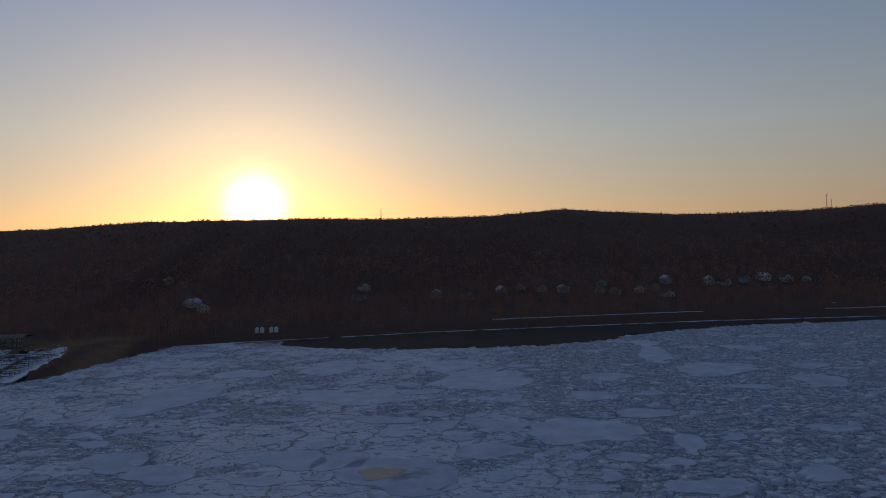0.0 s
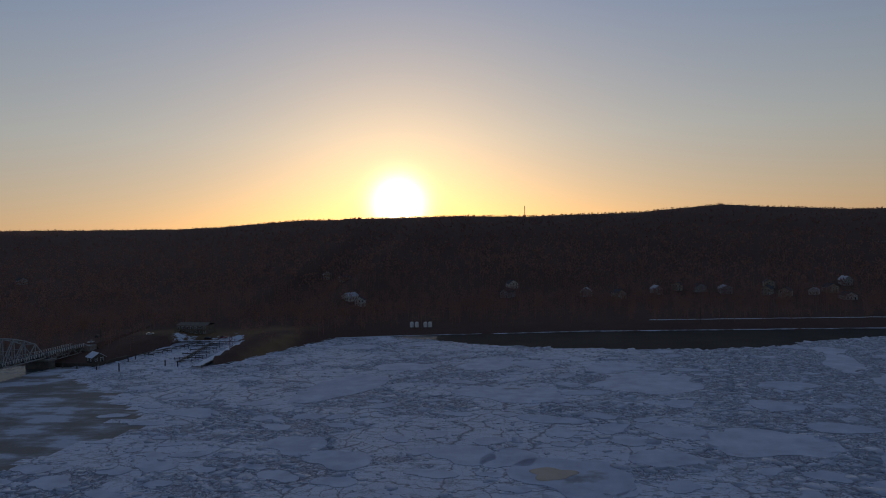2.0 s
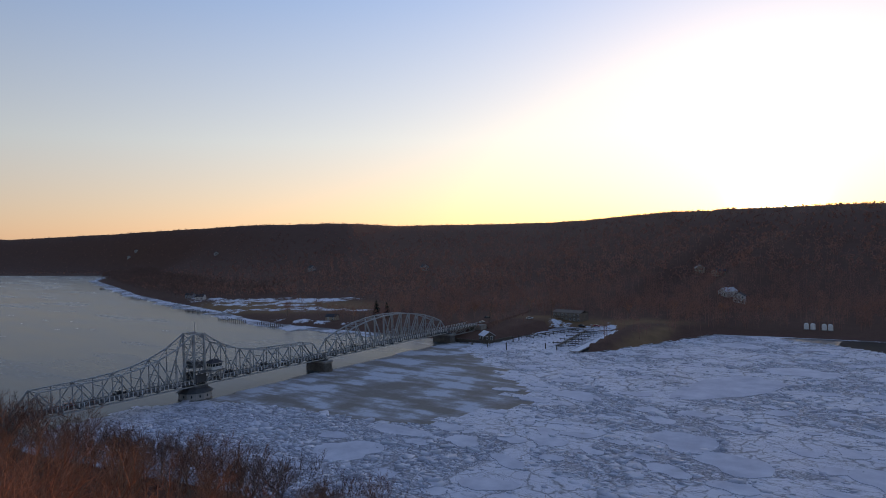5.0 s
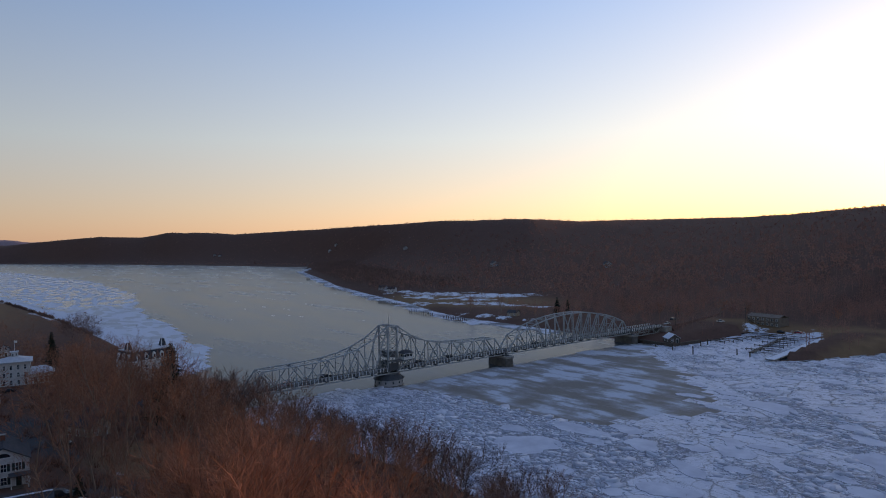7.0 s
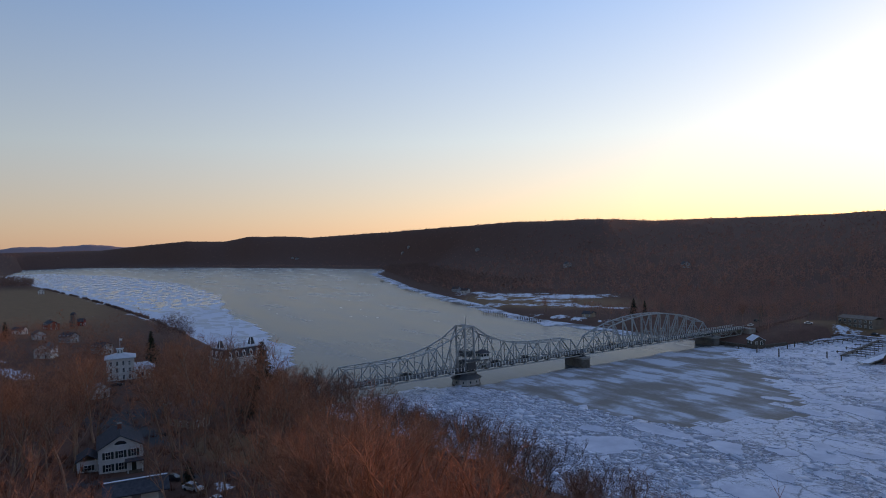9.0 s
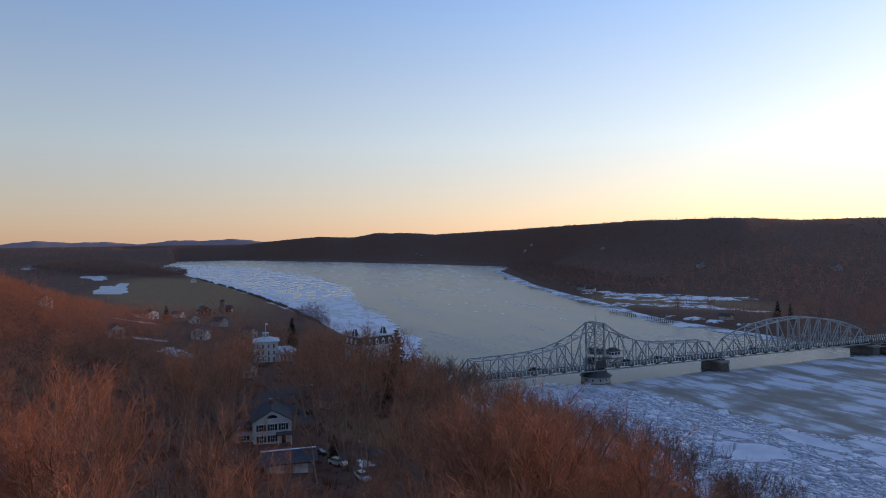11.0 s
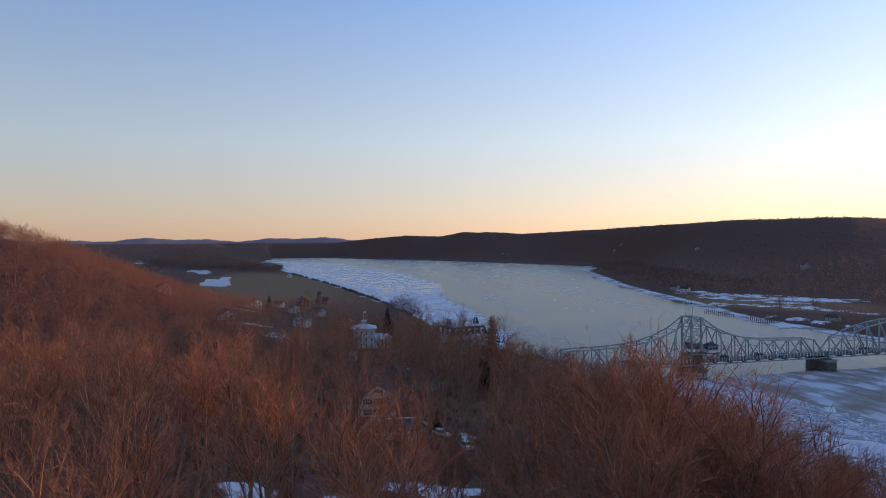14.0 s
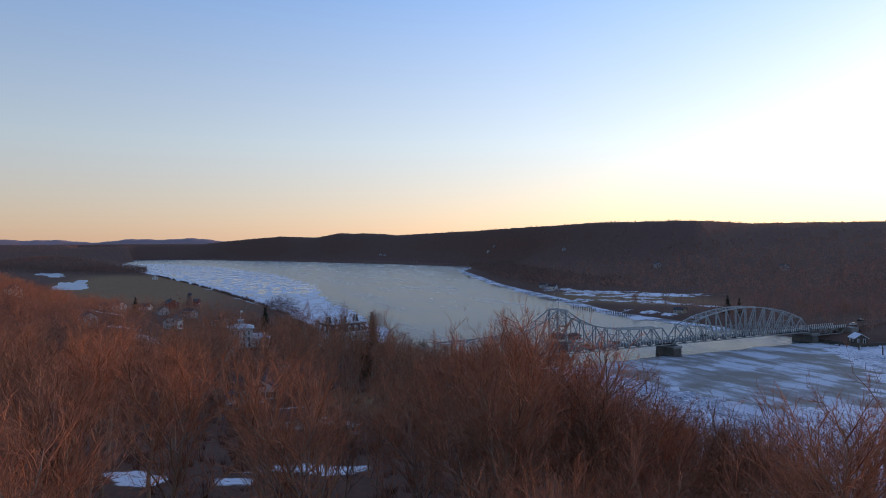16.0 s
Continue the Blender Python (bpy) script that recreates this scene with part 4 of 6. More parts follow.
part("bank", Build().add([(-12, -130, 3), (12, -130, 3), (5, -130, 8), (-5, -130, 8), (-12, -66.8, 0), (12, -66.8, 0), (5, -66.8, 8.6), (-5, -66.8, 8.6)],
                         [(0, 3, 2, 1), (4, 5, 6, 7), (0, 1, 5, 4), (1, 2, 6, 5), (2, 3, 7, 6), (3, 0, 4, 7)]).done("bank", M["ground"]), ramp)


# ---- vehicles ----
def car_meshes(paint):
    body = Build().prism([(-2.2, -0.85), (2.2, -0.85), (2.3, -0.6), (2.3, 0.6), (2.2, 0.85), (-2.2, 0.85), (-2.3, 0.6), (-2.3, -0.6)], 0.35, 0.95)
    cab = Build().add([(-1.7, -0.78, 0.95), (1.1, -0.78, 0.95), (1.1, 0.78, 0.95), (-1.7, 0.78, 0.95), (-1.3, -0.62, 1.5), (0.4, -0.62, 1.5), (0.4, 0.62, 1.5), (-1.3, 0.62, 1.5)],
                      [(0, 1, 5, 4), (1, 2, 6, 5), (2, 3, 7, 6), (3, 0, 4, 7), (0, 3, 2, 1)])
    top = Build().box(-1.35, 0.45, -0.64, 0.64, 1.5, 1.55)
    wheel = Build().tube([(0.33, -0.11), (0.33, 0.11)], 14)
    lamp = Build().box(2.24, 2.32, -0.15, 0.15, 0.6, 0.75)
    return [x.done(n, m) for x, n, m in ((body, "body", paint), (cab, "cabin_glass", M["glass"]), (top, "roof", paint), (wheel, "wheel", M["rubber"]), (lamp, "headlight", M["trim"]))]


def car(x, y, z, turn, meshes, label, name="car"):
    t = thing(name, pose(x, y, z, 0, 0, turn), label, "car", "cars")
    part("body", meshes[0], t)
    part("cabin_glass", meshes[1], t, "dark car windows")
    part("roof", meshes[2], t)
    for px in (-1.4, 1.45):
        for py in (-0.8, 0.8):
            part("wheel", meshes[3], t).matrix_basis = pose(px, py, 0.33, 90)
    for py in (-0.55, 0.55):
        part("headlight", meshes[4], t).matrix_basis = pose(0, py, 0)
    return t


cars = {k: car_meshes(M["paint_" + k]) for k in ("dark", "white", "red")}
for x, y, k, d in [(-1.6, 22, "dark", 90), (-1.8, 40, "dark", 90), (1.8, 48, "white", -90), (-1.8, -24, "dark", 90), (1.8, -44, "red", -90), (1.8, 12, "dark", -90),
                   (-1.8, 96, "dark", 90), (1.8, 120, "dark", -90), (1.8, 208, "white", -90), (-1.8, 226, "dark", 90)]:
    z = DECK + 0.06 if y < 200 else 8.6 + (y - 205) * 5.4 / 215 + 0.05
    car(BX + x - max(0, y - 205) * 50 / 215, BY + y, BZ + z, d, cars[k], k + "-painted car standing on the bridge road")


# ---- trees ----
def stick(V, T, pts, rads, n):
    """A bent tapered limb through pts."""
    o = len(V)
    for p, r in zip(pts, rads):
        for i in range(n):
            a = 2 * math.pi * i / n
            V.append((p[0] + r * math.cos(a), p[1] + r * math.sin(a), p[2]))
    for k in range(len(pts) - 1):
        for i in range(n):
            a, b = o + k * n + i, o + k * n + (i + 1) % n
            T += [(a, b, b + n), (a, b + n, a + n)]


def bend(rng, start, d, length, steps, up, wob):
    pts, p, d = [start], np.array(start), np.array(d) / np.linalg.norm(d)
    for _ in range(steps):
        d = d + np.array([rng.normal(0, wob), rng.normal(0, wob), up])
        d /= np.linalg.norm(d)
        p = p + d * length / steps
        pts.append(p)
    return pts, d


def blade(V, T, rng, a, d, length, w):
    s = np.cross(d, rng.normal(size=3))
    s = s / (np.linalg.norm(s) + 1e-6) * w / 2
    o = len(V)
    V += [a - s, a + s, a + d * length]
    T.append((o, o + 1, o + 2))


def turned(rng, d, angle, up):
    """A direction that leaves d at the given angle, on a random side, lifted a little."""
    side = np.cross(d, rng.normal(size=3))
    side /= np.linalg.norm(side) + 1e-6
    v = d * math.cos(angle) + side * math.sin(angle) + np.array((0, 0, up))
    return v / np.linalg.norm(v)


def along(pts, f):
    """A point at share f of a bent limb, and the limb's direction there."""
    k = f * (len(pts) - 1)
    i = min(int(k), len(pts) - 2)
    p, q = np.array(pts[i]), np.array(pts[i + 1])
    d = q - p
    return p + d * (k - i), d / (np.linalg.norm(d) + 1e-6)


def bare_tree(seed, H, stems, clear, spread, limbs, fine, reach=1.0, twigs="twig", lead=0.78):
    """A leafless broadleaf: trunk and limbs in one mesh, three orders of ever finer twigs in the other.
    clear: the share of the height that is bare trunk; spread, reach: how far the limbs lean and stretch out; lead: the leader's height."""
    rng = np.random.default_rng(seed)
    V, T, CV, CT = [], [], [], []
    for s in range(stems):
        a0 = 2 * math.pi * s / stems + rng.uniform(0, 1)
        lean = 0.06 if stems == 1 else rng.uniform(0.18, 0.4)
        base = np.array((0.35 * math.cos(a0), 0.35 * math.sin(a0), -1.0)) * (1, 1, 1) if stems > 1 else np.array((0.0, 0.0, -1.0))
        rt = 0.0135 * H / math.sqrt(stems)
        pts, d = bend(rng, base, (lean * math.cos(a0), lean * math.sin(a0), 1), H * lead, 10, 0.03, 0.07)
        stick(V, T, pts, np.linspace(rt, rt * 0.16, 11), 6)
        boughs = [pts[int(10 * clear):]]
        for l in range(max(3, limbs // stems)):
            f = clear + (0.86 - clear) * ((l + rng.uniform(0.1, 0.9)) / max(3, limbs // stems)) ** 0.85
            p, _ = along(pts, f)
            a = 2.4 * l + a0 + rng.uniform(-0.6, 0.6)
            tilt = spread * rng.uniform(0.75, 1.25) * (1.15 - 0.5 * f)
            ln = H * reach * rng.uniform(0.34, 0.46) * (1.18 - 0.75 * f)
            lp, _ = bend(rng, p, (tilt * math.cos(a), tilt * math.sin(a), 0.7), ln, 6, 0.07, 0.13)
            stick(V, T, lp, np.linspace(rt * 0.5 * (1.15 - 0.6 * f), rt * 0.09, 7), 4)
            boughs.append(lp)
        for lp in boughs:
            for k in range(int(8 * fine)):
                p, d = along(lp, 0.18 + 0.80 * (k + rng.random()) / int(8 * fine))
                bp, _ = bend(rng, p, turned(rng, d, rng.uniform(0.45, 0.95), 0.18), H * rng.uniform(0.10, 0.17), 3, 0.05, 0.2)
                stick(CV, CT, bp, np.linspace(0.0022, 0.0009, 4) * H, 3)
                for j in range(int(6 * fine)):
                    q, e = along(bp, rng.uniform(0.15, 1.0))
                    td = turned(rng, e, rng.uniform(0.3, 0.9), 0.12)
                    L = H * rng.uniform(0.045, 0.085)
                    blade(CV, CT, rng, q, td, L, 0.0017 * H)
                    for m in range(int(4 * fine + 0.5)):
                        t2 = turned(rng, td, rng.uniform(0.3, 0.8), 0.1)
                        blade(CV, CT, rng, q + td * L * rng.uniform(0.15, 0.95), t2, L * rng.uniform(0.35, 0.75), 0.0012 * H)
    V, CV = np.array(V), np.array(CV)
    k = 0.93 * H / np.quantile(CV[:, 2], 0.98)
    return tri_mesh("trunk", V * k, T, M["bark"]), tri_mesh("crown", CV * k, CT, M[twigs])


def conifer(seed, H):
    rng = np.random.default_rng(seed)
    V, T, CV, CT = [], [], [], []
    stick(V, T, [(0, 0, -1), (0, 0, H * 0.5), (0, 0, H)], [0.016 * H, 0.009 * H, 0.001 * H], 6)
    for k in range(46):
        z = H * (0.08 + 0.9 * (k / 46) ** 0.9)
        R = ((H - z) * 0.31 + 0.4) * (0.75 + 0.25 * math.sin(k * 2.1))
        for i in range(9):
            a = rng.uniform(0, 6.28)
            r = R * rng.uniform(0.45, 1.15)
            p = np.array((0, 0, z))
            d = np.array((math.cos(a), math.sin(a), -0.22))
            for j in range(5):
                q = p + d * r * (0.25 + 0.17 * j)
                for s in (-1, 1):
                    dd = np.array((math.cos(a + s * 0.7), math.sin(a + s * 0.7), -0.35 + rng.normal(0, 0.2)))
                    blade(CV, CT, rng, q, dd, r * 0.32 + 0.15, 0.2 + r * 0.06)
            blade(CV, CT, rng, p, d, r, 0.12)
    return tri_mesh("trunk", np.array(V), T, M["bark"]), tri_mesh("crown", np.array(CV), CT, M["needle"])


NEAR = [bare_tree(131 + i, 20.0, 1 + (i % 4 == 3), 0.30 + 0.05 * (i % 3), 0.62 + 0.07 * (i % 4), 11, 1.32) for i in range(6)]
TALL = [bare_tree(31 + i, 20.0, 1 + (i % 3 == 2), 0.26 + 0.05 * (i % 2), 0.7 + 0.06 * i, 8, 1.0) for i in range(6)]
LOWT = [bare_tree(61 + i, 12.0, 1 + i % 2, 0.2, 0.95, 13, 1.25, 1.3, "dark_twig", 0.52) for i in range(4)]


def plant(meshes, x, y, z, size, turn, label, category, group, name="tree"):
    t = thing(name, Matrix.LocRotScale((x, y, z), Euler((0, 0, turn)), (size, size, size)), label, category, group)
    part("trunk", meshes[0], t)
    part("crown", meshes[1], t, "dense haze of thin twigs" if category != "conifer" else "dark green needles")
    return t


# open plots without trees: x, y, radius
PLOTS = [(64, -133, 11), (76, -132, 8), (88, -130, 7), (100, -134, 8), (112, -138, 5), (68, -108, 9), (80, -110, 6), (42, -124, 9), (22, -126, 8),
         (2, -124, 8), (-20, -121, 9), (-42, -120, 9), (-62, -118, 10), (-90, -119, 11), (-78, -72, 13), (-6, -72, 8), (-46, -131, 6), (22, -108, 6)]
VILLAGE = [(-30, -100, 15), (-16, -92, 17), (-8, -106, 14), (-36, -110, 13), (-62, -134, 15), (-22, -140, 16), (12, -98, 17), (32, -97, 16), (48, -92, 16), (-52, -99, 15), (-46, -88, 13),
           (4, -138, 17), (36, -142, 18), (52, -152, 18), (14, -152, 17), (-104, -100, 15), (-112, -128, 15), (-122, -110, 13), (-98, -92, 12), (-134, -92, 12), (-60, -152, 16), (-26, -162, 16),
           (22, -166, 18), (62, -162, 19), (86, -156, 19), (80, -170, 20), (50, -112, 14), (38, -106, 15), (-4, -88, 14), (24, -84, 13), (-30, -78, 12), (-14, -70, 12), (8, -68, 13), (18, -76, 13),
           (-110, -78, 12), (-124, -72, 11), (12, -106, 26), (30, -101, 26), (5, -92, 24), (41, -96, 25), (-8, -108, 25), (1, -115, 21), (47, -93, 21), (58, -91, 20), (-22, -137, 22), (-2, -143, 22),
           (-22, -147, 20), (-12, -153, 20), (38, -143, 24), (-32, -159, 18), (-2, -164, 15), (34, -121, 20), (60, -122, 19), (73, -119, 21), (57, -114, 21), (78, -113, 21), (72, -106, 20),
           (84, -106, 20), (95, -107, 18), (87, -99, 19), (80, -146, 19), (68, -149, 20), (53, -153, 20), (48, -157, 19), (68, -159, 21), (48, -143, 20), (98, -98, 18), (91, -125, 17),
           (100, -123, 14), (103, -119, 14), (111, -131, 13), (108, -116, 14), (-60, -95, 17), (-68, -104, 17), (-46, -104, 20), (-30, -118, 17), (-52, -110, 15), (-118, -140, 19), (-100, -145, 19),
           (-130, -125, 17), (-150, -110, 15), (-105, -108, 17), (5, -101, 25), (23, -96, 24), (-1, -98, 21), (34, -91, 24), (-15, -103, 23), (-5, -121, 18), (40, -88, 20), (51, -86, 18),
           (-29, -132, 19), (-9, -138, 21), (-29, -142, 18), (-18, -159, 17), (31, -138, 23), (-39, -154, 16), (-9, -159, 12), (27, -116, 19), (54, -128, 17), (51, -120, 20), (76, -99, 17),
           (80, -94, 16), (74, -152, 18), (61, -144, 18), (41, -152, 18), (61, -154, 19), (41, -138, 17), (91, -93, 17), (84, -120, 15), (93, -118, 11), (115, -124, 11), (101, -111, 11),
           (-67, -90, 16), (-75, -99, 15), (-42, -97, 17), (-26, -111, 16)]
RIVERSIDE = [(100, -60, 15), (112, -64, 16), (124, -60, 16), (134, -66, 16), (145, -50, 12), (74, -60, 13), (62, -63, 15), (50, -62, 16), (36, -64, 17), (22, -66, 17), (6, -68, 16), (88, -64, 14),
             (150, -64, 14), (160, -56, 11), (116, -50, 11), (28, -76, 18), (44, -74, 17), (12, -78, 17)]
BANK_CLUMP = [(-232, -72, 20), (-240, -78, 18), (-224, -68, 18), (-246, -72, 19), (-228, -80, 17), (-216, -74, 15), (-252, -80, 14), (-206, -70, 12)]
PATH_MID = [(246, -141), (232, -139), (238, -152), (249, -162)]


def open_top(x, y):
    """The height that the trees on the steep slope just below the hill top keep under, where the river shows above them."""
    bear, far = math.degrees(math.atan2(x - 238.6, y + 147)), math.hypot(x - 238.6, y + 147)
    if bear < -63 or far > 92:
        return 999
    return 62.4 - far * float(np.interp(bear, [-63, -58, -45, -30], [0.30, 0.385, 0.40, 0.47]))


def plant_east():
    rng = np.random.default_rng(21)
    placed = []

    def free(x, y, gap):
        return all((x - a) ** 2 + (y - b) ** 2 > (gap * 0.5 + g * 0.5) ** 2 for a, b, g in placed) and all((x - a) ** 2 + (y - b) ** 2 > r * r for a, b, r in PLOTS)

    def run(count, xr, dr, sizes, kinds, gap, base, label, keep=None):
        done = tries = 0
        while done < count and tries < 6000:
            tries += 1
            x = rng.uniform(*xr)
            y = float(y_east(x)) - rng.uniform(*dr)
            if not free(x, y, gap) or (keep and not keep(x, y)):
                continue
            dist = min(math.hypot(x - a, y - b) for a, b in PATH_MID)
            if dist < 14 or math.degrees(math.atan2(x - 232, y + 139)) > -36:
                continue
            z = gz(x, y)
            h = rng.uniform(*sizes)
            bear = math.degrees(math.atan2(x - 230, y + 139))
            far = math.hypot(x - 230, y + 139)
            crest = 59.4 - far * float(np.interp(bear, [-112, -105, -100, -90, -82, -78, -75, -66, -58, -50, -40, -30], [0.10, 0.13, 0.30, 0.37, 0.34, 0.24, 0.205, 0.225, 0.28, 0.34, 0.40, 0.47]))
            crest = max(crest, z + (9 if bear > -80 or bear < -100 else 6)) if far > 90 else crest
            crest = min(crest, open_top(x, y))
            h = min(h, crest - z + rng.uniform(-2.5, 0.8), (48 if dist > 30 else 42) - z)
            if h < 5:
                continue
            placed.append((x, y, gap))
            if kinds is TALL and dist < 85:
                kinds = NEAR
            elif kinds is NEAR and dist >= 85:
                kinds = TALL
            plant(kinds[int(rng.integers(len(kinds)))], x, y, z, h / base, rng.uniform(0, 6.28), label, "tree", "bare trees on the bank")
            done += 1

    # a close row of the tallest trees below the hill top
    for k in range(22):
        bear, far = radians(-78 + 1.75 * k), 40 + (k * 37 % 20)
        x, y = 230 + far * math.sin(bear), -139 + far * math.cos(bear)
        z = gz(x, y)
        h = 59.4 - far * float(np.interp(math.degrees(bear), [-78, -66, -52, -38], [0.215, 0.23, 0.335, 0.40])) - z - (k * 13 % 5) * 0.5
        h = min(h, open_top(x, y) - z - (k * 7 % 4) * 0.6)
        if h < 5:
            continue
        placed.append((x, y, 5.5))
        plant(NEAR[k % 6], x, y, z, h / 20.4, k * 2.1, "tall leafless tree with reddish-brown twigs on a slope", "tree", "bare trees on the bank")
    # taller trees on the steep slope towards the river
    for k in range(18):
        bear, far = radians(-62 + 1.9 * k), 50 + (k * 29 % 27)
        x, y = 249 + far * math.sin(bear), -162 + far * math.cos(bear)
        z = gz(x, y)
        h = min(open_top(x, y), 55.4 - far * 0.165, 59.4 - 0.41 * math.hypot(x - 230, y + 139)) - z - (k * 5 % 4) * 0.5
        if h < 8 or min(math.hypot(x - a, y - b) for a, b in PATH_MID) < 14 or not free(x, y, 5):
            continue
        placed.append((x, y, 5))
        plant(NEAR[(k * 5 + 2) % 6], x, y, z, h / 19.2, k * 1.7, "tall leafless tree with reddish-brown twigs on a slope", "tree", "bare trees on the bank")
    # round-crowned trees at the water's edge
    for k, (x, y, h) in enumerate(RIVERSIDE):
        placed.append((x, y, 7))
        plant(LOWT[k % 4], x, y, gz(x, y), h / 12.2, k * 1.9, "round-crowned leafless tree on the bank above river ice", "tree", "bare trees on the bank")
    ahead = lambda x, y: -132 < math.degrees(math.atan2(x - 262, y + 165)) < -24
    run(18, (15, 215), (1, 18), (9, 14), LOWT, 6.5, 11.0, "leafless many-stemmed tree on the river bank above ice", ahead)
    run(8, (-60, 15), (3, 28), (9, 15), LOWT, 7.0, 11.0, "leafless tree standing near the river in a village")
    run(128, (92, 245), (12, 170), (20, 28), TALL, 6.6, 19.6, "tall leafless tree with reddish-brown twigs on a slope", ahead)
    run(20, (-20, 100), (14, 150), (15, 23), TALL, 7.4, 18.5, "leafless tree with brown twigs among village houses", ahead)
    for i, (x, y, h) in enumerate(VILLAGE):
        placed.append((x, y, 6))
        if x < 0:
            continue
        plant(TALL[i % 6], x, y, gz(x, y), h * 1.06 / 18.5, i * 1.3, "leafless tree with brown twigs among village houses", "tree", "bare trees on the bank")
    return placed


stand = plant_east()
fir = conifer(3, 18.0)
for x, y, h, lab in [(12.5, -85.4, 26, "tall dark spruce beside a white mansard building"), (-130, -102, 18, "dark spruce among bare trees near a field"), (-270, -170, 13, "dark conifer beside a long white house"),
                     (-113, 230, 14, "dark conifer on the far river bank"), (-107, 235, 12, "dark conifer on the far river bank"), (92, -124, 6, "small dark spruce beside a driveway")]:
    plant(fir, x, y, gz(x, y), h / 18.0, x, lab, "conifer", "", "spruce")
for x, y, h in [(-190, 208, 15), (-183, 203, 14), (-159, 215, 13), (-152, 222, 12), (-236, 262, 14), (-200, 250, 12), (-130, 205, 9), (-118, 210, 10), (-30, 240, 13), (-44, 232, 12), (-58, 240, 13), (-22, 250, 11), (120, 300, 13), (60, 290, 12), (6, 286, 12), (-10, 280, 13), (88, 296, 12), (140, 306, 13)]:
    plant(TALL[int(abs(x)) % 6], x, y, gz(x, y), h / 20.0, x * 0.7, "leafless tree standing on a snowy river meadow", "tree", "bare trees on the meadow")


def far_woods():
    """Leafless woods on the hills as one mesh of thin upright sprays."""
    rng = np.random.default_rng(77)
    N = 52000
    az = np.radians(rng.uniform(-122, 44, N))
    r = 300 * (4700 / 300) ** rng.random(N) ** 0.9
    x, y = EYE0[0] + r * np.sin(az), EYE0[1] + r * np.cos(az)
    de, dw = y_east(x) - y, y - y_west(x)
    flat = (dw > 0) & (dw < 85) & (x < 20) & (x > -360)
    keep = ((de > 12) | (dw > 14)) & (spots(x, y, GRASS, 0.4) < 0.5) & (spots(x, y, SNOW, 0.4) < 0.4) & (rng.random(N) < np.where(flat, 0.3, 1.0))
    keep &= ~((de > 0) & (de < 110) & (x > -330)) & ~((np.abs(x + 6.8 + (y - 210) * 50 / 215) < 5) & (y > 195) & (y < 425)) & ~((dw > 0) & (dw < 75) & (x > 15) & (rng.random(N) < 0.55))
    front = -1262 + (y + 169) * 1.4
    keep &= ~((de > 0) & (x > front) & (x < -330) & (de < 260) & (rng.random(N) < 0.95))
    keep &= ~((np.abs(x + 850) < 240) & (np.abs(y + 262) < 42)) & ~((np.abs(x + 1400) < 180) & (np.abs(y + 352) < 48)) & ~((np.abs(x + 275) < 55) & (np.abs(y + 192) < 22))
    keep &= ~((de > 0) & (np.hypot(x - EYE0[0], y - EYE0[1]) < 290))
    x, y = x[keep], y[keep]
    h = rng.uniform(9, 14, len(x))
    bx, by = x - EYE0[0], y - EYE0[1]
    top = np.hypot(bx, by) / np.interp(np.degrees(np.arctan2(bx, by)), RIDGE[:, 0], RIDGE[:, 2])
    h *= np.where(y > y_west(x), 1 - 0.80 * smooth((top - 0.62) / 0.25), 1.0)
    # the dark wood behind the meadow
    wy = rng.uniform(-560, -165, 2600)
    wx = -1262 + (wy + 169) * 1.4 - 520 * rng.random(2600) ** 1.6
    dark = np.zeros(len(x), bool)
    # the belt of trees along the far shore
    sx = rng.uniform(-1250, -385, 1500)
    wx, wy = np.concatenate([wx, sx]), np.concatenate([wy, y_west(sx) + rng.uniform(8, 120, 1500)])
    x, y, h = np.concatenate([x, wx]), np.concatenate([y, wy]), np.concatenate([h, rng.uniform(13, 19, len(wx))])
    dark = np.concatenate([dark, np.ones(len(wx), bool)])
    # brush on the bank between the meadow and the river
    bx = rng.uniform(-1200, -280, 900)
    bx = bx[wavy(bx, bx * 0.3, 16, 0.8) > -0.1][:520]
    x, y, h = np.concatenate([x, bx]), np.concatenate([y, y_east(bx) - rng.uniform(1, 6, len(bx))]), np.concatenate([h, rng.uniform(0.8, 3.2, len(bx))])
    dark = np.concatenate([dark, np.ones(len(bx), bool)])
    # trees among the houses and roads on the far flats, left open on the snowy meadow
    fx = rng.uniform(-150, 640, 700)
    fy = y_west(fx) + rng.uniform(14, 130, 700)
    ok = (wavy(fx, fy, 17, 0.6) > -0.25) & (spots(fx, fy, SNOW, 0.4) < 0.3) & (np.abs(fx + 6.8 + (fy - 210) * 0.5) > 9) & ~((fx > 0) & (fx < 90) & (fy < 284))
    x, y, h = np.concatenate([x, fx[ok]]), np.concatenate([y, fy[ok]]), np.concatenate([h, rng.uniform(7, 12, int(ok.sum()))])
    # more, finer trees on the near hill
    n2 = 1500
    hx, hy = rng.normal(-170, 95, n2), rng.normal(-290, 75, n2)
    ok = (y_east(hx) - hy > 70)
    hx, hy = hx[ok], hy[ok]
    # scattered trees of the lower village
    vx = rng.uniform(-340, 60, 900)
    vy = y_east(vx) - rng.uniform(8, 210, 900)
    ok = np.array([all((a - p) ** 2 + (b - q) ** 2 > (r + 3) ** 2 for p, q, r in PLOTS) and all((a - p) ** 2 + (b - q) ** 2 > 30 for p, q, _ in stand) for a, b in zip(vx, vy)])
    ok &= ~((np.abs(vx + 275) < 55) & (np.abs(vy + 192) < 22)) & (spots(vx, vy, GRASS, 0.4) < 0.4) & (rng.random(900) < np.where(y_east(vx) - vy < 60, 0.5, 0.9))
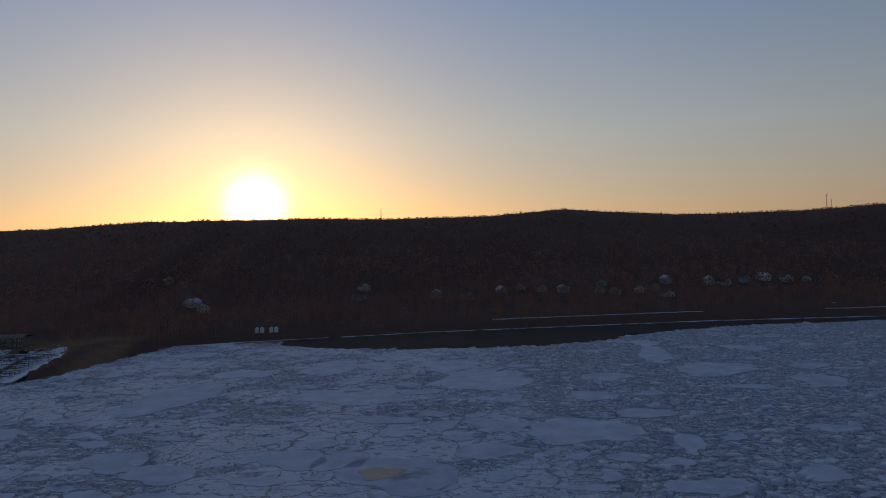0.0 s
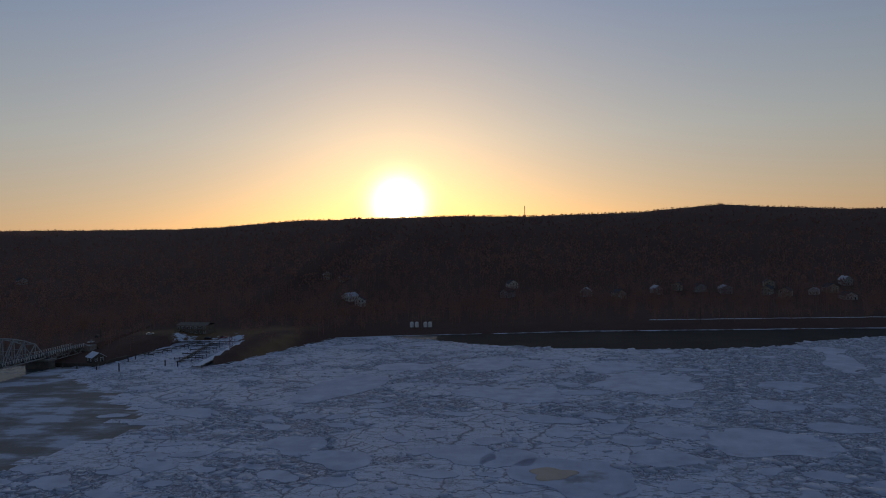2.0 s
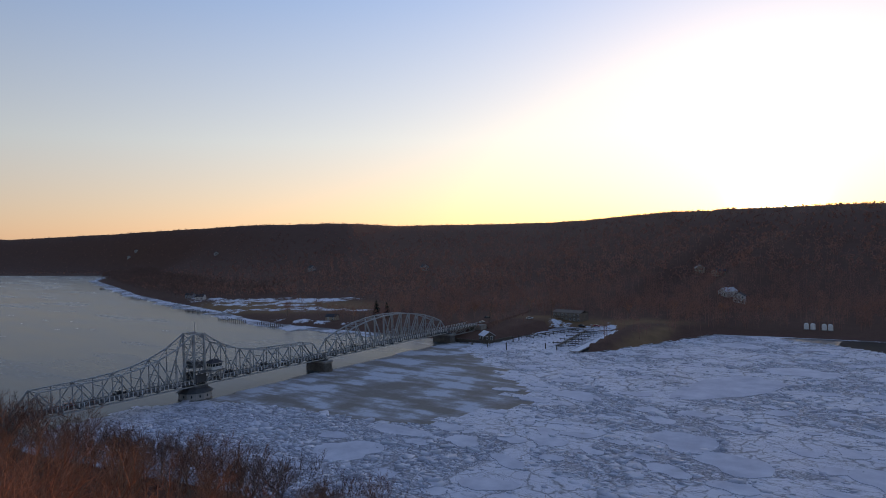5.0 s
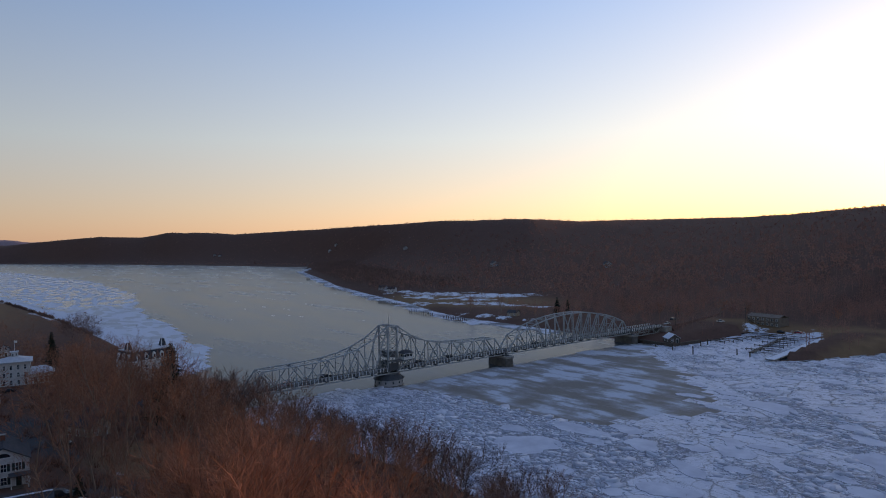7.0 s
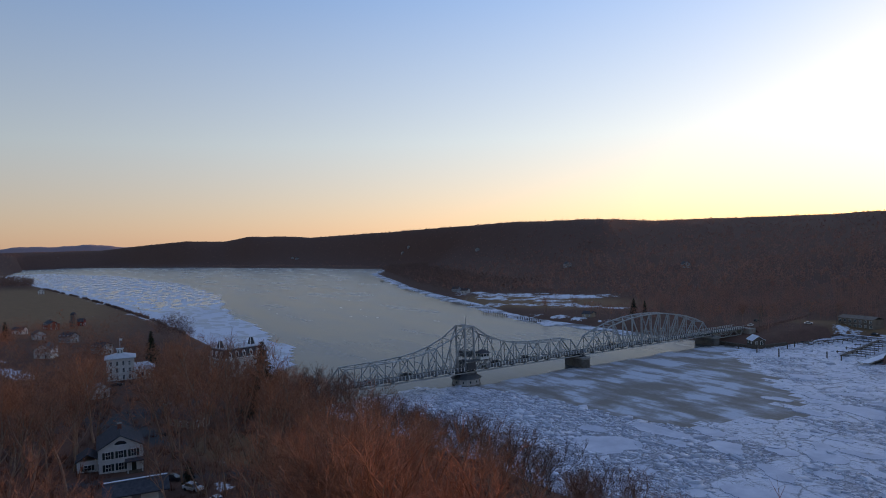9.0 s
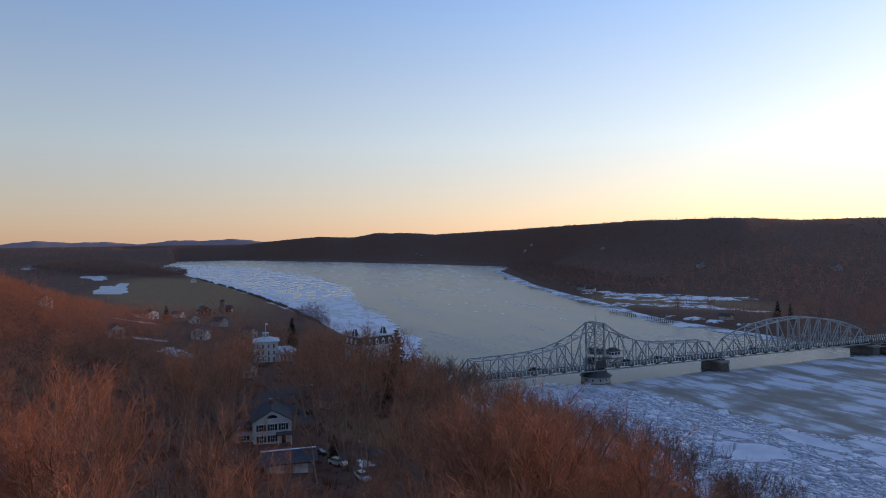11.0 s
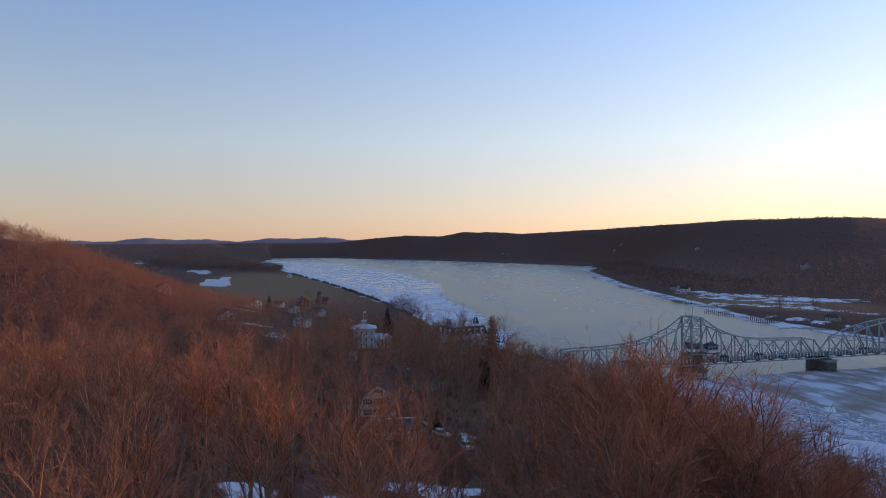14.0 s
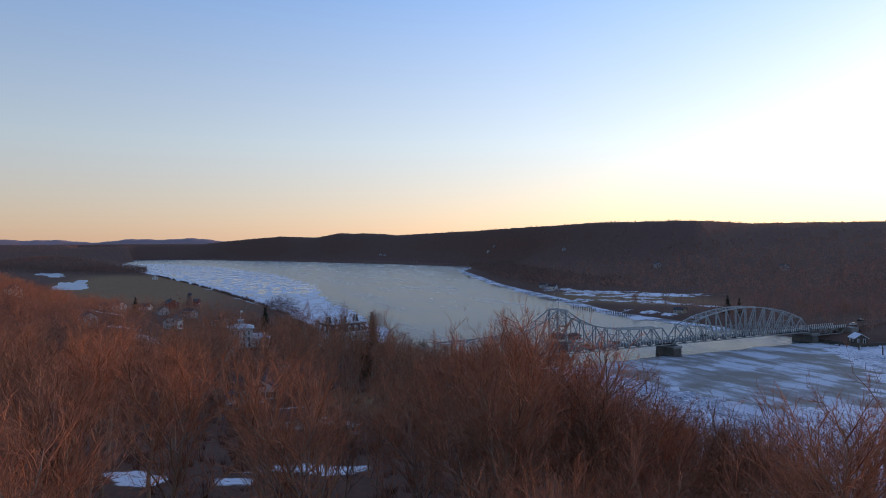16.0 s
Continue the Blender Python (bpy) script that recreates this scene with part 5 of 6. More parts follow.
    hx, hy = np.concatenate([hx, vx[ok]]), np.concatenate([hy, vy[ok]])
    x, y, h = np.concatenate([x, hx]), np.concatenate([y, hy]), np.concatenate([h, rng.uniform(9, 14, len(hx))])
    # the farther village trees, and a clump on the bank
    far = np.array([(a, b, c * 0.95) for a, b, c in VILLAGE if a < 0] + BANK_CLUMP, float)
    dark = np.concatenate([dark, np.zeros(len(x) - len(dark), bool)])
    bushy = np.concatenate([np.zeros(len(x), bool), np.ones(len(far), bool)])
    dark = np.concatenate([dark, np.arange(len(far)) >= len(far) - len(BANK_CLUMP)])
    x, y, h = np.concatenate([x, far[:, 0]]), np.concatenate([y, far[:, 1]]), np.concatenate([h, far[:, 2]])
    z = ground_z(x, y)
    near = np.hypot(x - EYE0[0], y - EYE0[1]) < 650
    B = np.where(bushy, 420, np.where(near, 48, 8))
    idx = np.repeat(np.arange(len(x)), B)
    n, hh, nr = len(idx), h[idx], near[idx]
    u = rng.normal(size=(n, 3))
    u /= np.linalg.norm(u, axis=1)[:, None]
    rr = rng.random(n) ** 0.45
    c = np.stack([x[idx] + u[:, 0] * rr * hh * 0.34, y[idx] + u[:, 1] * rr * hh * 0.34, z[idx] + hh * (0.58 + 0.40 * u[:, 2] * rr)], -1)
    size = np.where(nr, rng.uniform(0.3, 0.9, n), rng.uniform(0.7, 1.5, n))[:, None]
    up = u * 0.7 + np.array((0, 0, 0.45)) + rng.normal(0, 0.45, (n, 3))
    up /= np.linalg.norm(up, axis=1)[:, None]
    side = np.cross(up, rng.normal(size=(n, 3)))
    side /= np.linalg.norm(side, axis=1)[:, None] + 1e-6
    wide = np.where(nr, 0.16, 0.62)[:, None] * size
    long = np.where(nr, 1.7, 1.35)[:, None] * size
    P = np.stack([c - side * wide - up * long * 0.5, c + side * wide - up * long * 0.5, c + up * long], 1).reshape(-1, 3)
    # every fourth one keeps its trunk
    first = np.nonzero(np.diff(np.concatenate([[-1], idx])))[0]
    k3 = (first[:, None] * 3 + np.arange(3)).ravel().reshape(-1, 3)
    P[k3[:, 0]] = np.stack([x - 0.13, y, z - 1], -1)
    P[k3[:, 1]] = np.stack([x + 0.13, y, z - 1], -1)
    P[k3[:, 2]] = np.stack([x, y, z + h * 0.9], -1)
    dark = dark[idx]
    east = ((y_east(x) - y > 0) & (x > -700))[idx] & ~dark
    for name, pick, mat, label in (("meadow_wood", dark, "dark_woods", "dark leafless wood and bank brush round a river meadow"),
                                   ("hillside_woods", ~east & ~dark, "woods", "leafless brown woods covering the hills beyond the river, greyed with painted haze"),
                                   ("near_hill_woods", east, "hill_woods", "leafless red-brown woods on the hill beside a village")):
        Q = P.reshape(-1, 3, 3)[pick].reshape(-1, 3)
        ob = new(name, tri_mesh(name, Q, np.arange(len(Q)).reshape(-1, 3), M[mat]))
        tagged(ob, label, "woods", kind="stuff")


far_woods()


def undergrowth():
    """Low red-brown brush under the near trees."""
    rng = np.random.default_rng(9)
    N = 4200
    x, d = rng.uniform(-120, 262, N), rng.uniform(0, 170, N)
    y = y_east(x) - d
    ok = spots(x, y, SNOW, 0.3) < 0.3
    for a, b, r in PLOTS:
        ok &= (x - a) ** 2 + (y - b) ** 2 > (r * 0.7) ** 2
    x, y = x[ok], y[ok]
    idx = np.repeat(np.arange(len(x)), 22)
    n = len(idx)
    z = ground_z(x, y)[idx]
    h = rng.uniform(0.8, 3.2, len(x))[idx]
    a, rr = rng.uniform(0, 6.28, n), rng.uniform(0.1, 1.6, n)
    bx, by = x[idx] + 0.4 * rr * np.cos(a), y[idx] + 0.4 * rr * np.sin(a)
    w, s = rng.uniform(0.02, 0.06, n), rng.uniform(0, 6.28, n)
    tip = np.stack([x[idx] + 1.3 * rr * np.cos(a), y[idx] + 1.3 * rr * np.sin(a), z + h * rng.uniform(0.5, 1.1, n)], -1)
    P = np.stack([np.stack([bx - w * np.cos(s), by - w * np.sin(s), z - 0.2], -1), np.stack([bx + w * np.cos(s), by + w * np.sin(s), z - 0.2], -1), tip], 1).reshape(-1, 3)
    ob = new("undergrowth", tri_mesh("undergrowth", P, np.arange(n * 3).reshape(-1, 3), M["shrub"]))
    return tagged(ob, "low red-brown brush under bare trees", "brush", kind="stuff")


undergrowth()


# ---- buildings ----
SHARED = {}


def shared(key, make):
    if key not in SHARED:
        SHARED[key] = make()
    return SHARED[key]


def window(parent, x, y, z, face, w=1.0, h=1.6, shutters=False):
    """A sash window on a wall; face: 0 +x, 90 +y, 180 -x, 270 -y."""
    fr = shared(("wf", w, h), lambda: Build().box(-0.02, 0.10, -w / 2 - 0.1, -w / 2, -h / 2, h / 2).box(-0.02, 0.10, w / 2, w / 2 + 0.1, -h / 2, h / 2)
                .box(-0.02, 0.12, -w / 2 - 0.15, w / 2 + 0.15, h / 2, h / 2 + 0.14).box(-0.02, 0.14, -w / 2 - 0.15, w / 2 + 0.15, -h / 2 - 0.1, -h / 2)
                .box(-0.02, 0.06, -w / 2, w / 2, -0.04, 0.04).box(-0.02, 0.05, -0.03, 0.03, -h / 2, h / 2).done("window", M["trim"]))
    pn = shared(("wp", w, h), lambda: Build().box(-0.02, 0.02, -w / 2, w / 2, -h / 2, h / 2).done("pane", M["glass"]))
    ob = part("window", fr, parent)
    ob.matrix_basis = pose(x, y, z, 0, 0, face)
    part("pane", pn, ob, "dark glass")
    if shutters:
        sh = shared(("ws", h), lambda: Build().box(0.0, 0.06, -0.27, 0.27, -h / 2, h / 2).done("shutter", M["shutter"]))
        for s in (-1, 1):
            part("shutter", sh, ob, "dark louvred shutter").matrix_basis = pose(0, s * (w / 2 + 0.4), 0)


def house(x, y, turn, w, l, h, rh, wall="white", roof="roof", label="", rows=2, cols=3, side=3, name="house", shutters=False, chimney=True, category="house", z=None):
    """A gabled house; its gable end of width w looks along its own +x, the ridge runs l back."""
    zz = (gz(x, y) - 0.3) if z is None else z
    t = thing(name, pose(x, y, zz, 0, 0, turn), label, category)
    b = Build().box(-l, 0, -w / 2, w / 2, -1.5, h)
    for xx in (0, -l):
        b.add([(xx, -w / 2, h), (xx, w / 2, h), (xx, 0, h + rh), (xx - 0.2 if xx == 0 else xx + 0.2, -w / 2, h), (xx - 0.2 if xx == 0 else xx + 0.2, w / 2, h), (xx - 0.2 if xx == 0 else xx + 0.2, 0, h + rh)],
              [(0, 1, 2), (3, 5, 4), (0, 3, 4, 1), (1, 4, 5, 2), (2, 5, 3, 0)])
    part("wall", b.done("wall", M[wall]), t)
    r = Build().gable(-w / 2, w / 2, 0, l, h + 0.02, h + rh + 0.02)
    r.v = [(-v[1], v[0], v[2]) for v in r.v]
    part("roof", r.done("roof", M[roof]), t)
    ws = 1.0 if w > 6 else 0.8
    for k in range(rows):
        zc = 1.7 + k * 2.8
        if zc > h:
            break
        for c in range(cols):
            yy = (c + 0.5) / cols * w * 0.86 - w * 0.43
            if k == 0 and c == cols - 1:
                d = part("door", shared("door", lambda: Build().box(-0.02, 0.08, -0.5, 0.5, 0, 2.1).done("door", M["shutter"])), t, "dark panelled door")
                d.matrix_basis = pose(0, yy, 0.35)
                part("door_frame", shared("doorframe", lambda: Build().box(-0.02, 0.13, -0.65, -0.5, 0, 2.3).box(-0.02, 0.13, 0.5, 0.65, 0, 2.3).box(-0.02, 0.15, -0.7, 0.7, 2.1, 2.35).done("door_frame", M["trim"])), d)
            else:
                window(t, 0.0, yy, zc, 0, ws, 1.6, shutters)
        for c in range(side):
            xx = -(c + 0.5) / side * l
            window(t, xx, w / 2, zc, 90, ws, 1.6, shutters)
            window(t, xx, -w / 2, zc, 270, ws, 1.6, shutters)
    if chimney:
        c = part("chimney", Build().box(-l * 0.55 - 0.4, -l * 0.55 + 0.4, -0.45, 0.45, h + rh - 1.0, h + rh + 1.3).done("chimney", M["brick"]), t, "red brick chimney")
        part("chimney_cap", Build().box(-l * 0.55 - 0.5, -l * 0.55 + 0.5, -0.55, 0.55, h + rh + 1.3, h + rh + 1.45).done("chimney_cap", M["concrete"]), c)
    return t


# the white house with a fan-lit gable and its garden
ha = house(67, -134.5, -4, 9.4, 13, 6.0, 2.7, label="white clapboard house with a gable, dark shutters and a porch", rows=2, cols=3, shutters=True)
fan = [(0.02, 1.3 * math.cos(math.pi * i / 10), 6.75 + 0.85 * math.sin(math.pi * i / 10)) for i in range(11)]
f = part("fanlight", Build().add([(x, y, z) for x, y, z in fan] + [(0.1, y, z) for x, y, z in fan],
                                 [tuple(range(11)), tuple(range(21, 10, -1))] + [(i, i + 1, i + 12, i + 11) for i in range(10)]).done("fanlight", M["glass"]), ha, "half-round attic light")
part("fan_frame", Build().box(0.0, 0.14, -1.45, 1.45, 6.6, 6.75).done("fan_frame", M["trim"]), f)
porch = part("porch", Build().box(0.1, 2.6, 1.0, 4.7, 0.0, 0.4).done("porch_floor", M["timber"]), ha, "small front porch with square posts")
part("porch_roof", Build().box(0.1, 2.9, 0.8, 4.9, 3.0, 3.25).done("porch_roof", M["roof"]), porch)
for yy in (1.3, 4.4):
    part("porch_post", Build().box(2.3, 2.5, yy - 0.1, yy + 0.1, 0.4, 3.0).done("porch_post", M["trim"]), porch)
wing = part("side_wing", Build().box(-9, -3, -9.2, -4.72, -1.5, 3.2).done("side_wing", M["white"]), ha)
r = Build().gable(-9.2, -4.7, 3, 9, 3.2, 4.6)
r.v = [(-v[1], v[0], v[2]) for v in r.v]
part("wing_roof", r.done("wing_roof", M["roof"]), wing)
window(ha, -3.0, -7.0, 1.6, 0, 1.4, 1.2, True)

shed = thing("garage", pose(101, -135, gz(101, -135) - 0.2, 0, 0, -6), "low garage with a dark roof edged in snow", "garage")
part("wall", Build().box(-6, 0, -4.8, 4.8, -1, 2.5).done("wall", M["grey_wall"]), shed)
r = Build().gable(-4.0, 4.0, -5.4, 5.4, 2.5, 3.9)
r.v = [(v[0] - 3.0, v[1], v[2]) for v in r.v]
part("roof", r.done("roof", M["roof"]), shed)
part("snow_edge", Build().box(-3.3, -2.7, -5.6, 5.6, 4.12, 4.22).box(0.6, 1.2, -5.7, 5.7, 2.32, 2.45).done("snow_edge", M["snow"]), shed, "thin line of snow")
for k in (-1, 1):
    part("garage_door", Build().box(0.0, 0.06, k * 2.3 - 1.5, k * 2.3 + 1.5, 0, 2.2).done("garage_door", M["trim"]), shed)

# the tall white mansion with a cupola and flagpole
mx, my = -86, -120.5
mz = gz(mx, my) - 0.3
man = thing("mansion", Matrix.LocRotScale((mx, my, mz), Euler((0, 0, radians(-6))), (0.84, 0.84, 0.9)), "tall white clapboard mansion with cupola, flagpole and columned wing", "house")
part("wall", Build().box(-13, 0, -6.6, 6.6, -1.5, 10.8).done("wall", M["white"]), man)
b = Build()
o = [(-14, -7.6), (1, -7.6), (1, 7.6), (-14, 7.6)]
b.add([(x, y, 10.8) for x, y in o] + [(x, y, 11.25) for x, y in o] + [(-8.2, -1.8, 13.0), (-4.8, -1.8, 13.0), (-4.8, 1.8, 13.0), (-8.2, 1.8, 13.0)],
      [(3, 2, 1, 0), (8, 9, 10, 11)] + [(k * 4 + i, k * 4 + (i + 1) % 4, (k + 1) * 4 + (i + 1) % 4, (k + 1) * 4 + i) for k in (0, 1) for i in range(4)])
part("roof", b.done("roof", M["roof_pale"]), man, "shallow frosted hipped roof with wide eaves")
cup = part("cupola", Build().box(-7.9, -5.1, -1.5, 1.5, 12.8, 15.0).done("cupola", M["white"]), man)
part("cupola_roof", Build().box(-8.3, -4.7, -1.9, 1.9, 15.0, 15.3).done("cupola_roof", M["roof_pale"]), cup)
for yy in (-0.8, 0.8):
    window(cup, -5.1, yy, 13.9, 0, 0.7, 1.3)
pole = part("flagpole", Build().tube([(0.09, 15.3), (0.05, 20.5)], 8, -6.5, 0).done("flagpole", M["trim"]), man)
fl = [(-6.5, 0.05 + 0.25 * i, 19.2 + j * 1.0 + 0.08 * math.sin(i * 1.4)) for j in (0, 1) for i in range(6)]
part("flag", Build().add([(x + 0.05 * math.sin(y * 4), y, z) for x, y, z in fl] + [(x + 0.03 + 0.05 * math.sin(y * 4), y, z) for x, y, z in fl],
                         [(i, i + 1, i + 7, i + 6) for i in range(5)] + [(i + 12, i + 18, i + 19, i + 13) for i in range(5)]).done("flag", M["trim"]), pole)
for k in range(3):
    for yy in (-4.4, -1.5, 1.5, 4.4):
        window(man, 0.0, yy, 1.9 + 3.4 * k, 0, 0.9, 2.0)
    for xx in (-3, -6.5, -10):
        window(man, xx, 6.6, 1.9 + 3.4 * k, 90, 0.9, 2.0)
wing = part("wing", Build().box(-9, -1.5, 6.62, 16.0, -1.5, 5.2).done("wing", M["white"]), man)
part("wing_roof", Build().add([(-10, 6.62, 5.2), (1.6, 6.62, 5.2), (1.6, 17, 5.2), (-10, 17, 5.2), (-6.5, 6.62, 7.6), (-2.5, 6.62, 7.6), (-2.5, 13.5, 7.6), (-6.5, 13.5, 7.6)],
                              [(3, 2, 1, 0), (4, 5, 6, 7), (0, 1, 5, 4), (1, 2, 6, 5), (2, 3, 7, 6), (3, 0, 4, 7)]).done("wing_roof", M["roof_pale"]), wing, "pale frosted hipped roof")
col = Build().tube([(0.34, 0.0), (0.34, 0.25), (0.24, 0.35), (0.2, 4.7), (0.34, 4.9), (0.34, 5.2)], 12).done("column", M["trim"])
for yy in (7.4, 9.6, 11.8, 14.0, 15.8):
    part("column", col, wing, "white round column").matrix_basis = pose(1.0, yy, 0)
for yy in (8.5, 10.7, 12.9, 15.0):
    window(wing, -1.5, yy, 2.2, 0, 1.0, 2.2)
part("terrace", Build().box(-1.5, 1.6, 6.7, 16.8, -0.6, 0.0).done("terrace", M["concrete"]), wing)
for yy, k in ((-3.0, "dark"), (13.0, "white")):
    cx, cy = mx + 14, my + yy
    car(cx, cy, gz(cx, cy), 80, cars[k], k + "-painted car parked before a white mansion")

# the mansard theatre on the river bank
ox, oy = -78, -72
oz = gz(ox + 6, oy) - 0.5
op = thing("mansard_building", Matrix.LocRotScale((ox, oy, oz), Euler((0, 0, radians(14))), (0.9, 0.9, 1.0)), "large white riverside building with a dark mansard roof and dormers", "building")
part("wall", Build().box(-8, 8, -11, 11, -3, 9.0).done("wall", M["white"]), op)
part("cornice", Build().box(-8.6, 8.6, -11.6, 11.6, 9.0, 9.5).done("cornice", M["trim"]), op)
o1, o2 = [(-8.3, -11.3), (8.3, -11.3), (8.3, 11.3), (-8.3, 11.3)], [(-6.9, -9.9), (6.9, -9.9), (6.9, 9.9), (-6.9, 9.9)]
mans = part("mansard_roof", Build().add([(x, y, 9.5) for x, y in o1] + [(x, y, 13.3) for x, y in o2],
                                        [(3, 2, 1, 0), (4, 5, 6, 7)] + [(i, (i + 1) % 4, 4 + (i + 1) % 4, 4 + i) for i in range(4)]).done("mansard_roof", M["roof"]), op, "steep dark slate mansard")
part("roof_deck", Build().box(-7.2, 7.2, -10.2, 10.2, 13.3, 13.7).done("roof_deck", M["roof_pale"]), mans, "frosted flat roof deck")
dm = Build().add([(-1.6, -0.8, 0), (0.3, -0.8, 0), (0.3, 0.8, 0), (-1.6, 0.8, 0), (-1.6, -0.8, 2.0), (0.3, -0.8, 2.0), (0.3, 0.8, 2.0), (-1.6, 0.8, 2.0), (-1.6, 0, 2.8), (0.3, 0, 2.8)],
                 [(0, 3, 2, 1), (0, 1, 5, 4), (1, 2, 6, 9, 5), (2, 3, 7, 6), (3, 0, 4, 8, 7), (4, 5, 9, 8), (6, 7, 8, 9)]).done("dormer", M["trim"])
for yy in (-7.8, -3.9, 0, 3.9, 7.8):
    d = part("dormer", dm, mans, "white gabled dormer")
    d.matrix_basis = pose(8.1, yy, 9.8)
    part("dormer_pane", shared("dp", lambda: Build().box(0.3, 0.33, -0.45, 0.45, 0.35, 1.8).done("dormer_pane", M["glass"])), d)
    for k in range(2):
        window(op, 8.0, yy, 2.2 + 3.9 * k, 0, 1.1, 2.4)
for xx in (-5, 0, 5):
    for s, f in ((11, 90), (-11, 270)):
        d = part("dormer", dm, mans, "white gabled dormer")
        d.matrix_basis = pose(xx, s * 1.01, 9.8, 0, 0, f)
        for k in range(2):
            window(op, xx, s, 2.2 + 3.9 * k, f, 1.1, 2.4)
for yy in (-8.6, 8.6):
    tw = part("roof_turret", Build().add([(-1.4, yy - 1.4, 13.7), (1.4, yy - 1.4, 13.7), (1.4, yy + 1.4, 13.7), (-1.4, yy + 1.4, 13.7),
                                          (-0.7, yy - 0.7, 16.8), (0.7, yy - 0.7, 16.8), (0.7, yy + 0.7, 16.8), (-0.7, yy + 0.7, 16.8)],
                                         [(3, 2, 1, 0), (4, 5, 6, 7), (0, 1, 5, 4), (1, 2, 6, 5), (2, 3, 7, 6), (3, 0, 4, 7)]).done("roof_turret", M["roof"]), op, "small dark pointed roof turret")
    for s in (-1, 1):
        part("turret_trim", Build().beam((1.45, yy + s * 1.4, 13.7), (0.75, yy + s * 0.7, 16.8), 0.3).done("turret_trim", M["trim"]), tw)

# the lower village and the farms by the meadow
house(-46, -131, 20, 6.5, 8, 3.6, 2.4, roof="roof_pale", label="small white house with a frosted steep roof", rows=1, cols=2, side=2)
lh = house(-303, -180, 32, 8.5, 8, 5.0, 2.2, label="long white house with a dark roof at a field's edge", rows=2, cols=2, side=2)
part("long_wing", Build().box(-24, -8.02, -3.8, 3.8, -1.5, 4.4).done("long_wing", M["white"]), lh)
r = Build().gable(-3.8, 3.8, 8.1, 24, 4.4, 6.2)
r.v = [(-v[1], v[0], v[2]) for v in r.v]
part("wing_roof", r.done("wing_roof", M["roof"]), lh)
for k in range(2):
    for c in range(7):
        window(lh, -9.5 - 2.1 * c, 3.8, 1.4 + 2.1 * k, 90, 0.9, 1.2)
        window(lh, -9.5 - 2.1 * c, -3.8, 1.4 + 2.1 * k, 270, 0.9, 1.2)
for x, y, tn, w, l, h, wall, lab in [(-274, -151, 10, 7, 9, 4, "white", "white gabled cottage near a meadow"), (-322, -160, 60, 6, 8, 3.6, "white", "small white farmhouse near a meadow"),
                                     (-352, -142, 15, 8, 14, 4.5, "red_wall", "dark red barn at a meadow's edge"), (-380, -120, 70, 7, 10, 4, "red_wall", "long red shed beside a silo"),
                                     (-250, -132, 40, 7, 10, 4.5, "grey_wall", "grey gabled house among bare trees"), (-170, -150, -20, 8, 11, 5, "white", "white house among bare trees"),
                                     (-185, -118, 30, 7, 10, 4.5, "grey_wall", "grey house near the river field"), (-1010, -150, 0, 9, 12, 5, "white", "white farmhouse before distant trees"),
                                     (-150, -190, 15, 8, 10, 5, "white", "white house at the foot of a wooded hill"), (-205, -232, 25, 7, 9, 5, "white", "white house high on a wooded hill"),
                                     (22, -108, 30, 7, 10, 3.5, "tan_wall", "low tan house behind bare trees")]:
    house(x, y, tn, w, l, h, w * 0.32, wall=wall, label=lab, rows=2 if h > 4.2 else 1, cols=2, side=3, chimney=h > 4.2)
silo = thing("silo", pose(-372, -128, gz(-372, -128)), "weathered dark farm silo with a domed top", "silo")
part("shaft", Build().tube([(2.2, -1), (2.2, 10.0)], 18).done("shaft", M["pier_stone"]), silo)
part("dome", Build().tube([(2.3, 10.0), (2.0, 11.0), (1.2, 11.8), (0.2, 12.1)], 18).done("dome", M["roof"]), silo)

# houses along the far bank
rng = np.random.default_rng(41)
for i, (x, y) in enumerate([(354, 438), (373, 457), (392, 449), (410, 440), (439, 434), (449, 422), (475, 431), (493, 437), (491, 403), (553, 455), (568, 448), (589, 454),
                            (614, 459), (629, 451), (646, 450), (43, 519), (60, 505), (224, 431), (293, 433), (321, 421), (109, 384), (95, 392), (232, 470), (455, 470), (520, 470)]):
    k = int(rng.integers(4))
    house(x, y, -100 + rng.uniform(-30, 30), rng.uniform(7, 9.5), rng.uniform(9, 13), 5.2 if k else 3.6, rng.uniform(2.2, 3.2), wall=("white", "white", "grey_wall", "tan_wall")[k],
          roof="roof" if i % 3 else "roof_pale", label=("white", "white", "grey", "tan")[k] + (" two-storey house" if k else " cottage") + " among bare trees on the far bank", rows=2, cols=3, side=3)
for x, y in [(-1498, 765), (-1485, 780), (-2099, 646), (-2130, 640), (-1048, 727), (-333, 567), (-521, 534)]:
    house(x, y, -60 + x % 40, 9, 12, 5.5, 3.0, wall="grey_wall", label="grey house high on the wooded hillside", rows=2, cols=3, side=3)
house(-140, 205, 200, 6, 8, 3, 1.6, wall="tan_wall", label="low tan hut on the river meadow", rows=1, cols=2, side=2, chimney=False)
house(-420, 275, 210, 7, 9, 4, 2.4, label="white cottage by the snowy shore", rows=1, cols=2, side=2)
house(-455, 285, 200, 7, 9, 4, 2.4, wall="grey_wall", label="grey cottage by the snowy shore", rows=1, cols=2, side=2)

